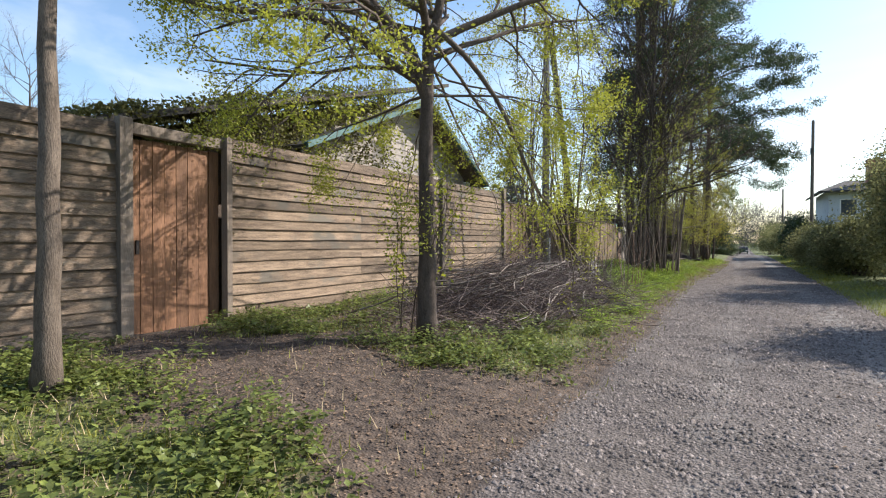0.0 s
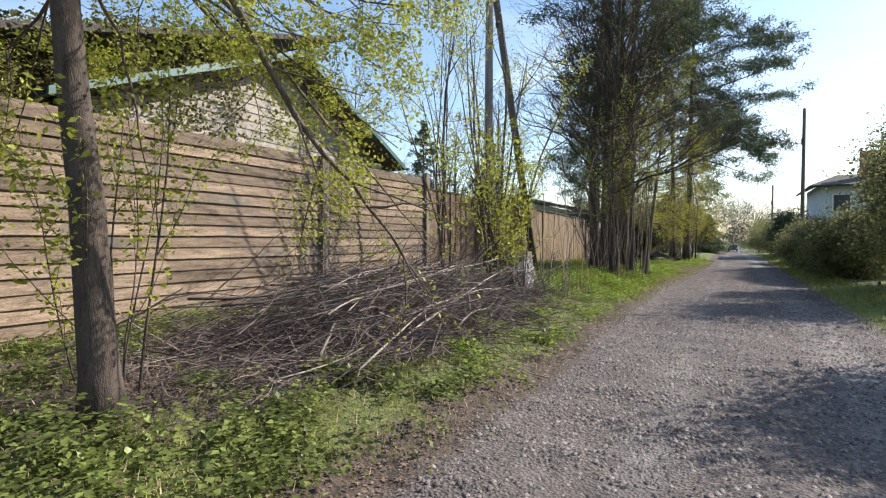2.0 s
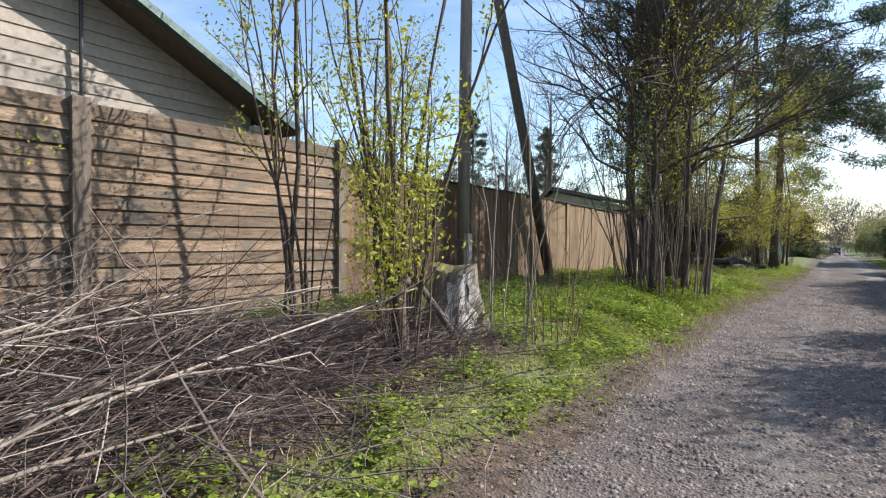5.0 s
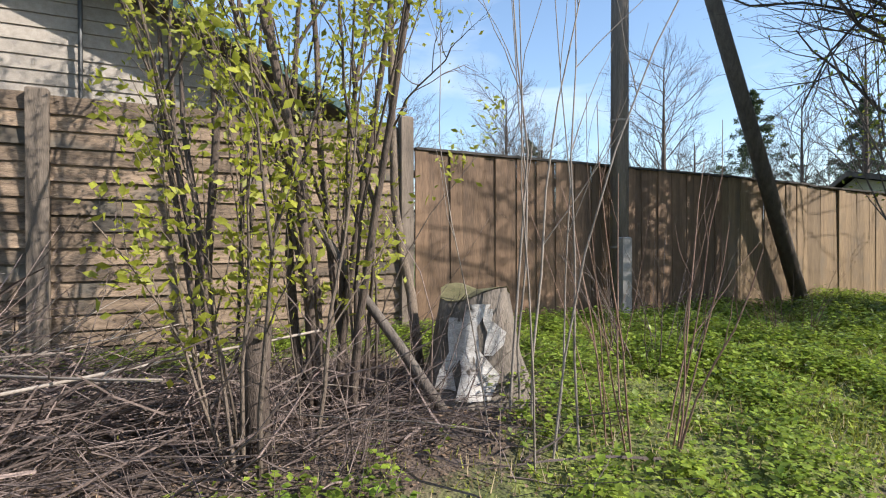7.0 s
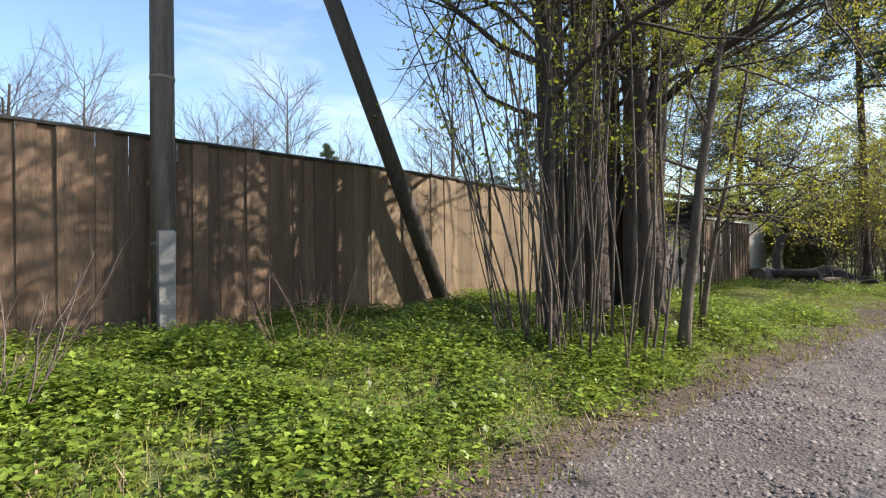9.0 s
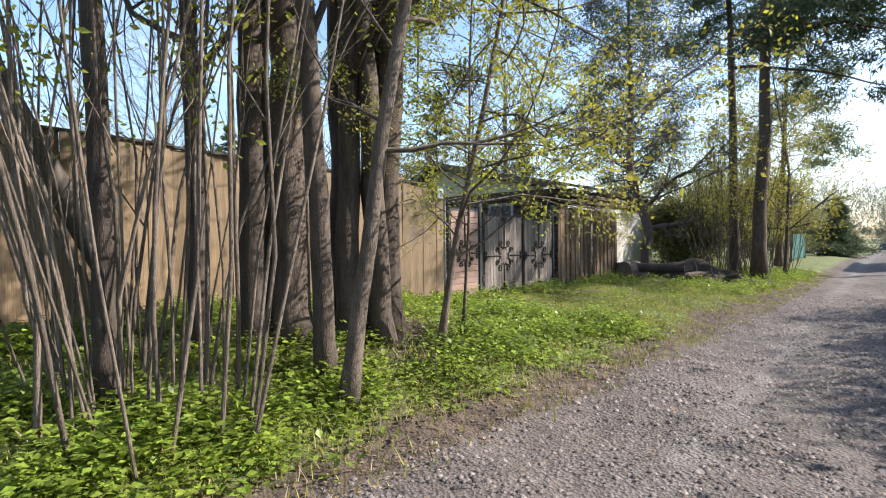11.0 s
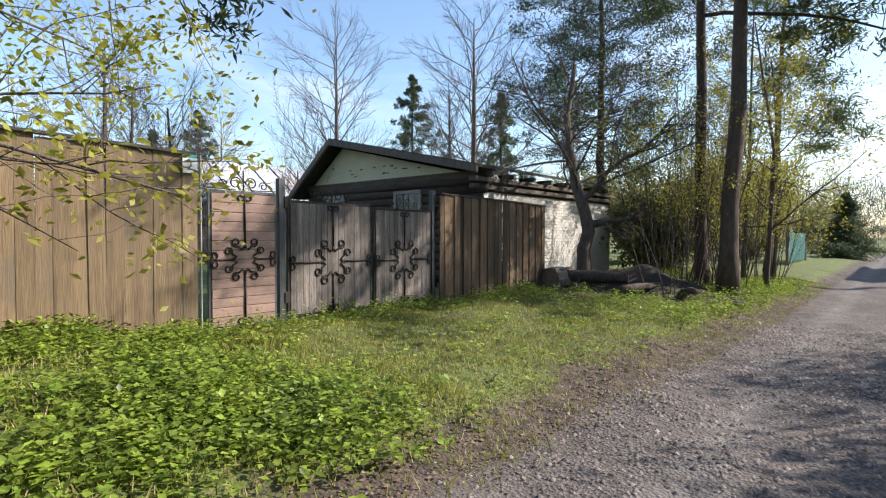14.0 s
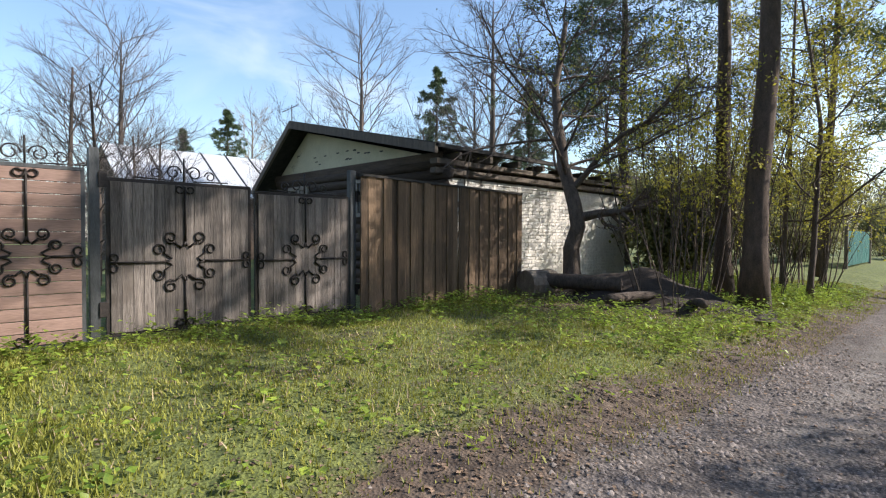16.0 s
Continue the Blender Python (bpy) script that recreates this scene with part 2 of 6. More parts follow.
# ---------------------------------------------------------------- building helpers
class Geo:
    """Collects vertices and faces for one mesh."""

    def __init__(self):
        self.v, self.f, self.n = [], [], 0

    def add(self, verts, faces):
        verts = np.asarray(verts, float)
        self.v.append(verts)
        self.f += [tuple(i + self.n for i in q) for q in faces]
        self.n += len(verts)

    def box(self, lo, hi, bev=0.0):
        (a, b, c), (d, e, g) = lo, hi
        if not bev:
            v = [(a, b, c), (d, b, c), (d, e, c), (a, e, c), (a, b, g), (d, b, g), (d, e, g), (a, e, g)]
            self.add(v, [(0, 3, 2, 1), (4, 5, 6, 7), (0, 1, 5, 4), (1, 2, 6, 5), (2, 3, 7, 6), (3, 0, 4, 7)])
            return
        k = bev
        ring = lambda z, i: [(a + i, b + i, z), (d - i, b + i, z), (d - i, e - i, z), (a + i, e - i, z)]
        v = ring(c, k) + ring(c + k, 0) + ring(g - k, 0) + ring(g, k)
        f = [(3, 2, 1, 0), (12, 13, 14, 15)]
        for r in range(3):
            for i in range(4):
                j = (i + 1) % 4
                f.append((r * 4 + i, r * 4 + j, r * 4 + 4 + j, r * 4 + 4 + i))
        self.add(v, f)

    def tube(self, pts, radii, sides=6, cap=True):
        pts = np.asarray(pts, float)
        m = len(pts)
        d = np.gradient(pts, axis=0)
        d /= np.linalg.norm(d, axis=1)[:, None] + 1e-9
        ref = np.array((1.0, 0.02, 0.03)) if abs(d[0][0]) < 0.8 else np.array((0.02, 1.0, 0.03))
        u = np.cross(d, ref)
        u /= np.linalg.norm(u, axis=1)[:, None] + 1e-9
        w = np.cross(d, u)
        a = np.arange(sides) * 2 * math.pi / sides
        radii = np.broadcast_to(np.asarray(radii, float), (m,))
        v = pts[:, None] + radii[:, None, None] * (np.cos(a)[None, :, None] * u[:, None] + np.sin(a)[None, :, None] * w[:, None])
        f = []
        for i in range(m - 1):
            for j in range(sides):
                k = (j + 1) % sides
                f.append((i * sides + j, i * sides + k, (i + 1) * sides + k, (i + 1) * sides + j))
        if cap:
            f.append(tuple(range(sides))[::-1])
            f.append(tuple((m - 1) * sides + j for j in range(sides)))
        self.add(v.reshape(-1, 3), f)

    def mesh(self, name, smooth=False):
        me = bpy.data.meshes.new(name)
        v = np.concatenate(self.v) if self.v else np.zeros((0, 3))
        me.from_pydata(v.tolist(), [], self.f)
        if smooth:
            me.polygons.foreach_set("use_smooth", [True] * len(me.polygons))
        me.update()
        return me


def part(name, geo, mat, parent=None, label="", smooth=False):
    """Links a Geo or mesh as one mesh object under parent."""
    me = geo.mesh(name, smooth) if isinstance(geo, Geo) else geo
    if not me.materials:
        me.materials.append(mat)
    ob = new(name, me)
    ob.parent = parent
    return tagged(ob, label) if label else ob


def thing(name, m, label, category, group="", kind=""):
    ob = new(name)
    ob.matrix_world = m
    ob.empty_display_size = 0.2
    return tagged(ob, label, category, group, kind)


def along(p, q, z=0.0):
    """A frame at p with X towards q, Y to the road side (right of the walk) and Z up."""
    a = math.atan2(q[1] - p[1], q[0] - p[0])
    return Matrix.Translation((p[0], p[1], z)) @ Matrix.Rotation(a, 4, "Z"), math.hypot(q[0] - p[0], q[1] - p[1])


def smooth01(a, b, x):
    t = np.clip((x - a) / (b - a), 0, 1)
    return t * t * (3 - 2 * t)


def lerp(xs, ys, y):
    return np.interp(y, xs, ys)


def road_left(y):
    return lerp([-20, 4, 9, 14, 20, 24, 27, 31, 34, 46, 140], [-1.2, -1.25, -1.2, -1.35, -1.45, -1.15, -1.05, -0.85, -0.7, -0.6, -0.6], y)


def road_right(y):
    return 2.35 + 0 * y


def gz(x, y):
    """Height of the ground."""
    x, y = np.asarray(x, float), np.asarray(y, float)
    left = road_left(y)
    z = 0.14 * smooth01(0.0, 1.1, left - x) + 0.1 * smooth01(1.0, 4.0, left - x)
    z = z + 0.14 * smooth01(0.4, 2.4, left - x) * smooth01(10.5, 13.5, y) * (1 - smooth01(23.5, 26.5, y))
    z = z + 0.17 * np.exp(-(((x + 3.5) / 1.0) ** 2 + ((y - 22.9) / 1.1) ** 2))
    z = z + 0.12 * smooth01(0.0, 1.2, x - road_right(y))
    mid = (x - (left + 2.35) / 2) / 1.0
    z = z + 0.03 * np.exp(-mid * mid * 3) * (x > left) * (x < 2.4)
    near = np.exp(-((x + 1) / 14) ** 2)
    z = z + near * (0.018 * np.sin(x * 3.1 + y * 1.7) + 0.014 * np.sin(x * 5.3 - y * 4.1 + 1) + 0.01 * np.sin(y * 7.7 + x * 2.2))
    return z - 1.2 * smooth01(50, 130, y)


def zat(x, y):
    return float(gz(x, y))


# ---------------------------------------------------------------- ground
def ground_material():
    m = bpy.data.materials.new("earth, grass and gravel")
    m.use_nodes = True
    n, l = m.node_tree.nodes, m.node_tree.links
    b = n["Principled BSDF"]
    b.inputs["Roughness"].default_value = 0.95
    at = n.new("ShaderNodeAttribute")
    at.attribute_name = "surface"
    sep = n.new("ShaderNodeSeparateColor")
    l.new(at.outputs["Color"], sep.inputs[0])
    tc = n.new("ShaderNodeTexCoord")

    def noise_at(scale, detail=5, rough=0.6):
        t = n.new("ShaderNodeTexNoise")
        t.inputs["Scale"].default_value, t.inputs["Detail"].default_value, t.inputs["Roughness"].default_value = scale, detail, rough
        l.new(tc.outputs["Object"], t.inputs["Vector"])
        return t.outputs["Fac"]

    def ramp(fac, a, c0, z, c1):
        r = n.new("ShaderNodeValToRGB")
        r.color_ramp.elements[0].position, r.color_ramp.elements[1].position = a, z
        r.color_ramp.elements[0].color, r.color_ramp.elements[1].color = (*c0, 1), (*c1, 1)
        l.new(fac, r.inputs[0])
        return r.outputs[0]

    def mix(fac, a, c):
        x = n.new("ShaderNodeMixRGB")
        l.new(fac, x.inputs[0])
        l.new(a, x.inputs[1])
        l.new(c, x.inputs[2])
        return x.outputs[0]

    earth = ramp(noise_at(9, 8), 0.35, (0.035, 0.024, 0.018), 0.68, (0.145, 0.104, 0.075))
    green = ramp(noise_at(14, 8), 0.35, (0.06, 0.075, 0.018), 0.66, (0.17, 0.19, 0.045))
    vor = n.new("ShaderNodeTexVoronoi")
    vor.inputs["Scale"].default_value = 48
    l.new(tc.outputs["Object"], vor.inputs["Vector"])
    stones = ramp(vor.outputs["Color"], 0.1, (0.038, 0.030, 0.028), 0.9, (0.212, 0.176, 0.155))
    dust = ramp(noise_at(3, 8), 0.35, (0.066, 0.053, 0.045), 0.65, (0.142, 0.118, 0.10))
    grav = mix(ramp(noise_at(1.3, 4), 0.42, (0.25, 0.25, 0.25), 0.62, (0.9, 0.9, 0.9)), dust, stones)
    soft = ramp(noise_at(4, 8), 0.35, (0.15, 0.132, 0.117), 0.65, (0.25, 0.225, 0.20))
    def edge(chan, lo=0.35, hi=0.65, sc=3.5, amount=0.7):
        s = n.new("ShaderNodeMath")
        s.operation = "MULTIPLY_ADD"
        l.new(noise_at(sc, 7), s.inputs[0])
        s.inputs[1].default_value = amount
        a = n.new("ShaderNodeMath")
        a.operation = "ADD"
        l.new(chan, a.inputs[0])
        a.inputs[1].default_value = -amount / 2
        l.new(a.outputs[0], s.inputs[2])
        return ramp(s.outputs[0], lo, (0, 0, 0), hi, (1, 1, 1))

    base = mix(edge(sep.outputs[1]), earth, green)
    grav = mix(edge(sep.outputs[2], 0.3, 0.8, 2.2, 0.8), grav, soft)
    base = mix(edge(sep.outputs[0]), base, grav)
    l.new(base, b.inputs["Base Color"])
    bp = n.new("ShaderNodeBump")
    bp.inputs["Strength"].default_value, bp.inputs["Distance"].default_value = 0.55, 0.02
    hsum = n.new("ShaderNodeMath")
    hsum.operation = "ADD"
    l.new(vor.outputs["Distance"], hsum.inputs[0])
    l.new(noise_at(22, 8), hsum.inputs[1])
    l.new(hsum.outputs[0], bp.inputs["Height"])
    l.new(bp.outputs[0], b.inputs["Normal"])
    return m


def clumpy(x, y, s=1.0):
    return 0.5 + 0.5 * np.sin(x * 2.1 * s + 1.3 * np.sin(y * 1.7 * s)) * np.sin(y * 1.9 * s + 1.1 * np.sin(x * 2.3 * s))


def grassy(x, y):
    """How green the ground is, 0 to 1, and how much of it is gravel."""
    left = road_left(y)
    road = smooth01(-0.25, 0.25, x - left) * smooth01(-0.3, 0.3, road_right(y) - x)
    strip = np.exp(-((x - 0.75) / 0.28) ** 2) * 0.25
    g = np.ones_like(x)
    bare = np.exp(-(((x + 4.0) / 2.4) ** 2 + ((y - 3.8) / 0.9) ** 2)) + 0.95 * np.exp(-(((x + 1.9) / 1.1) ** 2 + ((y - 3.3) / 1.0) ** 2))
    pile = 1.15 * np.exp(-(((x + 3.9) / 1.5) ** 2 + ((y - 10.0) / 4.2) ** 2) ** 1.5)
    drive = np.exp(-(((x + 3.0) / 1.8) ** 2 + ((y - 29.2) / 1.8) ** 2)) * 0.38
    root = 1.1 * np.exp(-(((x + 3.55) / 1.25) ** 2 + ((y - 23.0) / 1.2) ** 2)) + 1.1 * np.exp(-(((x + 3.6) / 1.8) ** 2 + ((y - 34.6) / 2.2) ** 2))
    root = root + np.exp(-(((x + 3.7) / 1.1) ** 2 + ((y - 13.3) / 1.4) ** 2))
    rim = 0.75 * np.exp(-((x - left + 0.15) / (0.42 + 0.1 * smooth01(20, 26, y))) ** 2)
    worn = 0.40 * (1 - smooth01(8.5, 13, y)) * smooth01(0.35, 0.75, clumpy(x + 0.7, y, 1.1)) * smooth01(0.6, 1.6, left - x) + 0.16 * (1 - smooth01(8.5, 13, y))
    tread = 0.12 * smooth01(26.5, 28, y) * (1 - smooth01(31.5, 33.5, y)) * smooth01(0.3, 0.7, clumpy(x, y + 3, 1.7))
    g = np.clip(g - bare - pile - drive - root - rim - worn - tread, 0, 1)
    return g, np.clip(road - strip, 0, 1)


def build_ground():
    xs = np.concatenate([-np.geomspace(400, 14, 14), np.arange(-13, 6.01, 0.16), np.geomspace(7, 400, 15)])
    ys = np.concatenate([-np.geomspace(400, 9, 12), np.arange(-8, 48, 0.2), np.geomspace(49, 900, 30)])
    X, Y = np.meshgrid(xs, ys)
    Z = gz(X, Y)
    nx, ny = len(xs), len(ys)
    v = np.stack([X, Y, Z], -1).reshape(-1, 3)
    i = np.arange(nx * ny).reshape(ny, nx)
    f = np.stack([i[:-1, :-1], i[:-1, 1:], i[1:, 1:], i[1:, :-1]], -1).reshape(-1, 4)
    me = bpy.data.meshes.new("ground")
    me.from_pydata(v.tolist(), [], f.tolist())
    me.polygons.foreach_set("use_smooth", [True] * len(me.polygons))
    g, r = grassy(X.ravel(), Y.ravel())
    ca = me.color_attributes.new("surface", "FLOAT_COLOR", "POINT")
    track = np.exp(-((X.ravel() - 1.45) / 0.32) ** 2) + 0.55 * np.exp(-((X.ravel() + 0.15) / 0.3) ** 2)
    col = np.stack([r, g, np.clip(track, 0, 1), np.ones_like(g)], -1).ravel()
    ca.data.foreach_set("color", col)
    me.materials.append(ground_material())
    tagged(new("ground", me), "gravel lane with grass verges and bare earth", "ground", kind="structure")


build_ground()


# ---------------------------------------------------------------- leaves, grass and trees
def leaf_quads(pos, size, normal_up=0.3, aspect=1.8, seed=1, drop=0.0):
    """Folded leaf of two triangles at each position. Returns verts (n*4,3) and faces (n*2,3)."""
    r = np.random.default_rng(seed)
    n = len(pos)
    d = r.normal(size=(n, 3))
    d[:, 2] = d[:, 2] * (1 - normal_up) - drop
    d /= np.linalg.norm(d, axis=1)[:, None]
    u = np.cross(d, r.normal(size=(n, 3)))
    u /= np.linalg.norm(u, axis=1)[:, None]
    if normal_up > 0.5:
        flat = np.stack([-d[:, 1], d[:, 0], 0 * d[:, 0]], 1)
        u = flat / (np.linalg.norm(flat, axis=1)[:, None] + 1e-6) + 0.35 * u
    w = np.cross(d, u)
    s = (size * (0.6 + 0.8 * r.random(n)))[:, None] if np.ndim(size) else size * (0.6 + 0.8 * r.random(n))[:, None]
    a = pos
    tip = pos + d * s * aspect
    mid = pos + d * s * aspect * 0.5
    v = np.stack([a, mid + u * s * 0.5 + w * s * 0.12, tip, mid - u * s * 0.5 + w * s * 0.12], 1).reshape(-1, 3)
    i = np.arange(n)[:, None] * 4
    f = np.concatenate([i + [0, 1, 2], i + [0, 2, 3]], 1).reshape(-1, 3)
    return v, f


def fast_mesh(name, v, f, mat):
    me = bpy.data.meshes.new(name)
    k = f.shape[1]
    me.vertices.add(len(v))
    me.vertices.foreach_set("co", np.asarray(v, np.float32).ravel())
    me.loops.add(len(f) * k)
    me.loops.foreach_set("vertex_index", np.asarray(f, np.int32).ravel())
    me.polygons.add(len(f))
    me.polygons.foreach_set("loop_start", np.arange(len(f), dtype=np.int32) * k)
    me.update(calc_edges=True)
    me.materials.append(mat)
    return me


def bend(p, d, length, steps, wobble, lift, r):
    """A crooked line of points from p along d."""
    pts = [np.array(p, float)]
    d = np.array(d, float) / np.linalg.norm(d)
    for _ in range(steps):
        d = d + r.normal(size=3) * wobble + np.array((0, 0, lift))
        d /= np.linalg.norm(d)
        pts.append(pts[-1] + d * length / steps)
    return np.array(pts)


def spread(d, angle, r):
    d = d / np.linalg.norm(d)
    side = np.cross(d, r.normal(size=3))
    side /= np.linalg.norm(side)
    return d * math.cos(angle) + side * math.sin(angle)


def grow(geo, tips, p, d, length, rad, level, r, o):
    """Branch with its twigs; collects the points where leaves may sit."""
    pts = bend(p, d, length, o["steps"], o["wobble"], o["lift"], r)
    radii = np.linspace(rad, rad * o["taper"], len(pts))
    geo.tube(pts, radii, 6 if rad > 0.03 else 4 if rad > 0.008 else 3, cap=False)
    if level == 0:
        for q in pts[1:]:
            tips.append(q)
        return
    n = o["kids"][level - 1]
    for i in range(n):
        t = o["from"] + (1 - o["from"]) * (i + r.random()) / n
        k = min(int(t * (len(pts) - 1)), len(pts) - 2)
        q = pts[k] + (pts[k + 1] - pts[k]) * (t * (len(pts) - 1) - k)
        dd = spread(pts[k + 1] - pts[k], radians(o["angle"] * (0.6 + 0.8 * r.random())), r)
        grow(geo, tips, q, dd, length * o["ratio"] * (1.15 - 0.5 * t) * (0.7 + 0.6 * r.random()), rad * 0.5 * (1.1 - 0.5 * t), level - 1, r, o)
    if level == 1:
        for q in pts[len(pts) // 2:]:
            tips.append(q)


OAK = {"steps": 6, "wobble": 0.13, "lift": 0.03, "taper": 0.35, "kids": [5, 6, 6, 6], "from": 0.25, "angle": 45, "ratio": 0.55}


def tree(name, base, trunk_pts, trunk_r, limbs, seed, label, bark=M_BARK, leaf=None, leaf_n=0, leaf_size=0.05, o=OAK, levels=2, top=True, jitter=0.06,
         category="tree", group="", drop=0.0, sides=10):
    """trunk_pts relative to base; limbs: (fraction, direction, length, radius)."""
    r = np.random.default_rng(seed)
    root = thing(name, Matrix.Translation(base), label, category, group)
    g, tips = Geo(), []
    tp = np.array(trunk_pts, float)
    t0 = np.concatenate([[0], np.cumsum(np.linalg.norm(np.diff(tp, axis=0), axis=1))])
    s = np.linspace(0, t0[-1], max(6, int(t0[-1] / 0.35)))
    line = np.stack([np.interp(s, t0, tp[:, i]) for i in range(3)], 1)
    line[1:-1] += r.normal(size=(len(line) - 2, 3)) * trunk_r * 0.10 * np.array((1, 1, 0.1))
    rad = np.interp(s, [0, 0.12, 0.5, t0[-1]], [trunk_r * 1.45, trunk_r * 1.12, trunk_r, trunk_r * (0.3 if top else 0.7)])
    tg = Geo()
    tg.tube(line, rad, sides)
    part("trunk", tg, bark, root, smooth=True)
    for frac, d, length, rr in limbs:
        k = frac * (len(line) - 1)
        i = min(int(k), len(line) - 2)
        p = line[i] + (line[i + 1] - line[i]) * (k - i)
        grow(g, tips, p, d, length, rr, levels, r, o)
    if g.n:
        tagged(part("limbwork", g, bark, root, smooth=True), kind="stuff")
    if leaf and leaf_n and tips:
        tips = np.array(tips)
        pick = tips[r.integers(0, len(tips), leaf_n)] + r.normal(size=(leaf_n, 3)) * jitter
        v, f = leaf_quads(pick, leaf_size, 0.3, 2.0, seed + 1, drop)
        tagged(part("crown", fast_mesh("crown", v, f, leaf), leaf, root), kind="stuff")
    return root


def ring_limbs(n, lo, hi, length, rad, up, r, toward=None):
    out = []
    for i in range(n):
        a = i * 2.4 + r.random() * 0.8
        t = lo + (hi - lo) * (i + r.random() * 0.6) / n
        d = np.array((math.cos(a), math.sin(a), up + 0.3 * r.normal()))
        if toward is not None:
            d[:2] += toward
        out.append((t, d, length * (1.1 - 0.5 * t) * (0.8 + 0.4 * r.random()), rad * (1.15 - 0.6 * t)))
    return out


def conifer(name, base, height, trunk_r, crown_from, spread_m, seed, label, needles=M_NEEDLE, bark=M_PINEB, clumps=220, per=165, size=0.034, lean=(0, 0), pine=True, group="", boughs=()):
    """Pine: limbs that carry clumps of needles; spruce when pine is False."""
    r = np.random.default_rng(seed)
    root = thing(name, Matrix.Translation(base), label, "tree", group)
    tg = Geo()
    s = np.linspace(0, 1, 18)
    line = np.stack([lean[0] * s, lean[1] * s, height * s], 1)
    line[1:] += r.normal(size=(17, 3)) * trunk_r * 0.12 * np.array((1, 1, 0))
    tg.tube(line, np.interp(s, [0, 0.03, 1], [trunk_r * 1.5, trunk_r * 1.05, trunk_r * 0.15]), 10)
    part("trunk", tg, bark, root, smooth=True)
    g, pos = Geo(), []
    nl = int(clumps / 5)
    for i in range(nl):
        t = crown_from + (1 - crown_from) * (i + r.random()) / nl
        u = (t - crown_from) / (1 - crown_from)
        width = spread_m * (math.sin(math.pi * min(1, 0.18 + 0.82 * u)) ** 0.7 * 0.9 + 0.1 if pine else 1.5 * (1.01 - u) ** 0.95)
        a = i * 2.4 + r.random()
        d = np.array((math.cos(a), math.sin(a), (0.15 if pine else -0.2) + 0.15 * r.normal()))
        length = width * (0.65 + 0.5 * r.random())
        p = np.array([np.interp(t, s, line[:, k]) for k in range(3)])
        pts = bend(p, d, length, 6, 0.13, 0.02 if pine else 0.04, r)
        g.tube(pts, np.linspace(max(0.012, trunk_r * 0.22 * (1.1 - t)), 0.006, len(pts)), 4, cap=False)
        for _ in range(5):
            q = pts[r.integers(3 if pine else 1, len(pts))]
            e = q + r.normal(size=3) * (0.28 * (0.5 + width / 4) if pine else 0.10 * width)
            g.tube(np.stack([q, (q + e) / 2 + r.normal(size=3) * 0.03, e]), [0.008, 0.006, 0.004], 3, cap=False)
            c = e + r.normal(size=(per, 3)) * np.array((0.19, 0.19, 0.10)) * (0.6 + 0.2 * spread_m if pine else 0.25 + 1.1 * (1 - u))
            pos.append(c)
    for t, d, length in boughs:
        p = np.array([np.interp(t, s, line[:, k]) for k in range(3)])
        pts = bend(p, d, length, 9, 0.10, -0.01, r)
        g.tube(pts, np.linspace(0.05, 0.01, len(pts)), 6, cap=False)
        for k in range(13):
            q = pts[r.integers(4, len(pts))]
            e = q + r.normal(size=3) * np.array((0.45, 0.45, 0.22))
            g.tube(np.stack([q, (q + e) / 2 + r.normal(size=3) * 0.03, e]), [0.010, 0.007, 0.004], 3, cap=False)
            pos.append(e + r.normal(size=(per, 3)) * np.array((0.20, 0.20, 0.11)))
    tagged(part("limbwork", g, bark, root), kind="stuff")
    pos = np.concatenate(pos)
    v, f = leaf_quads(pos, size, 0.1, 5.0, seed + 1)
    tagged(part("crown", fast_mesh("crown", v, f, needles), needles, root), kind="stuff")
    return root


# ---------------------------------------------------------------- board fence with the door
F0, F1 = (-6.50, -4.0), (-6.16, 14.7)


def fence_x(y):
    return F0[0] + (F1[0] - F0[0]) * (y - F0[1]) / (F1[1] - F0[1])


def lap_board(length, seed, h=0.172, t=0.034):
    """Horizontal lapped board, thick at the foot, with a wavering, chipped lower edge."""
    r = np.random.default_rng(seed)
    n = max(4, int(length / 0.22))
    w = np.cumsum(r.normal(size=n + 1)) * 0.0022
    w = w - np.linspace(w[0], w[-1], n + 1) + r.normal(size=n + 1) * 0.0016
    out = np.cumsum(r.normal(size=n + 1)) * 0.0022
    out = np.clip(out - np.linspace(out[0], out[-1], n + 1), -0.01, 0.014)
    v, f = [], []
    for i in range(n + 1):
        x, a, o = length * i / n, w[i], out[i]
        v += [(x, 0.004, a + 0.004), (x, t + 0.012 + o, a), (x, t + 0.010 + o, 0.012 + a), (x, t * 0.35, h), (x, 0, h)]
    for i in range(n):
        for j in range(5):
            k = (j + 1) % 5
            f.append((i * 5 + j, i * 5 + k, (i + 1) * 5 + k, (i + 1) * 5 + j))
    f += [(4, 3, 2, 1, 0), tuple(n * 5 + j for j in range(5))]
    g = Geo()
    g.add(v, f)
    me = g.mesh("board")
    me.materials.append(M_BOARD)
    me.flip_normals()
    return me


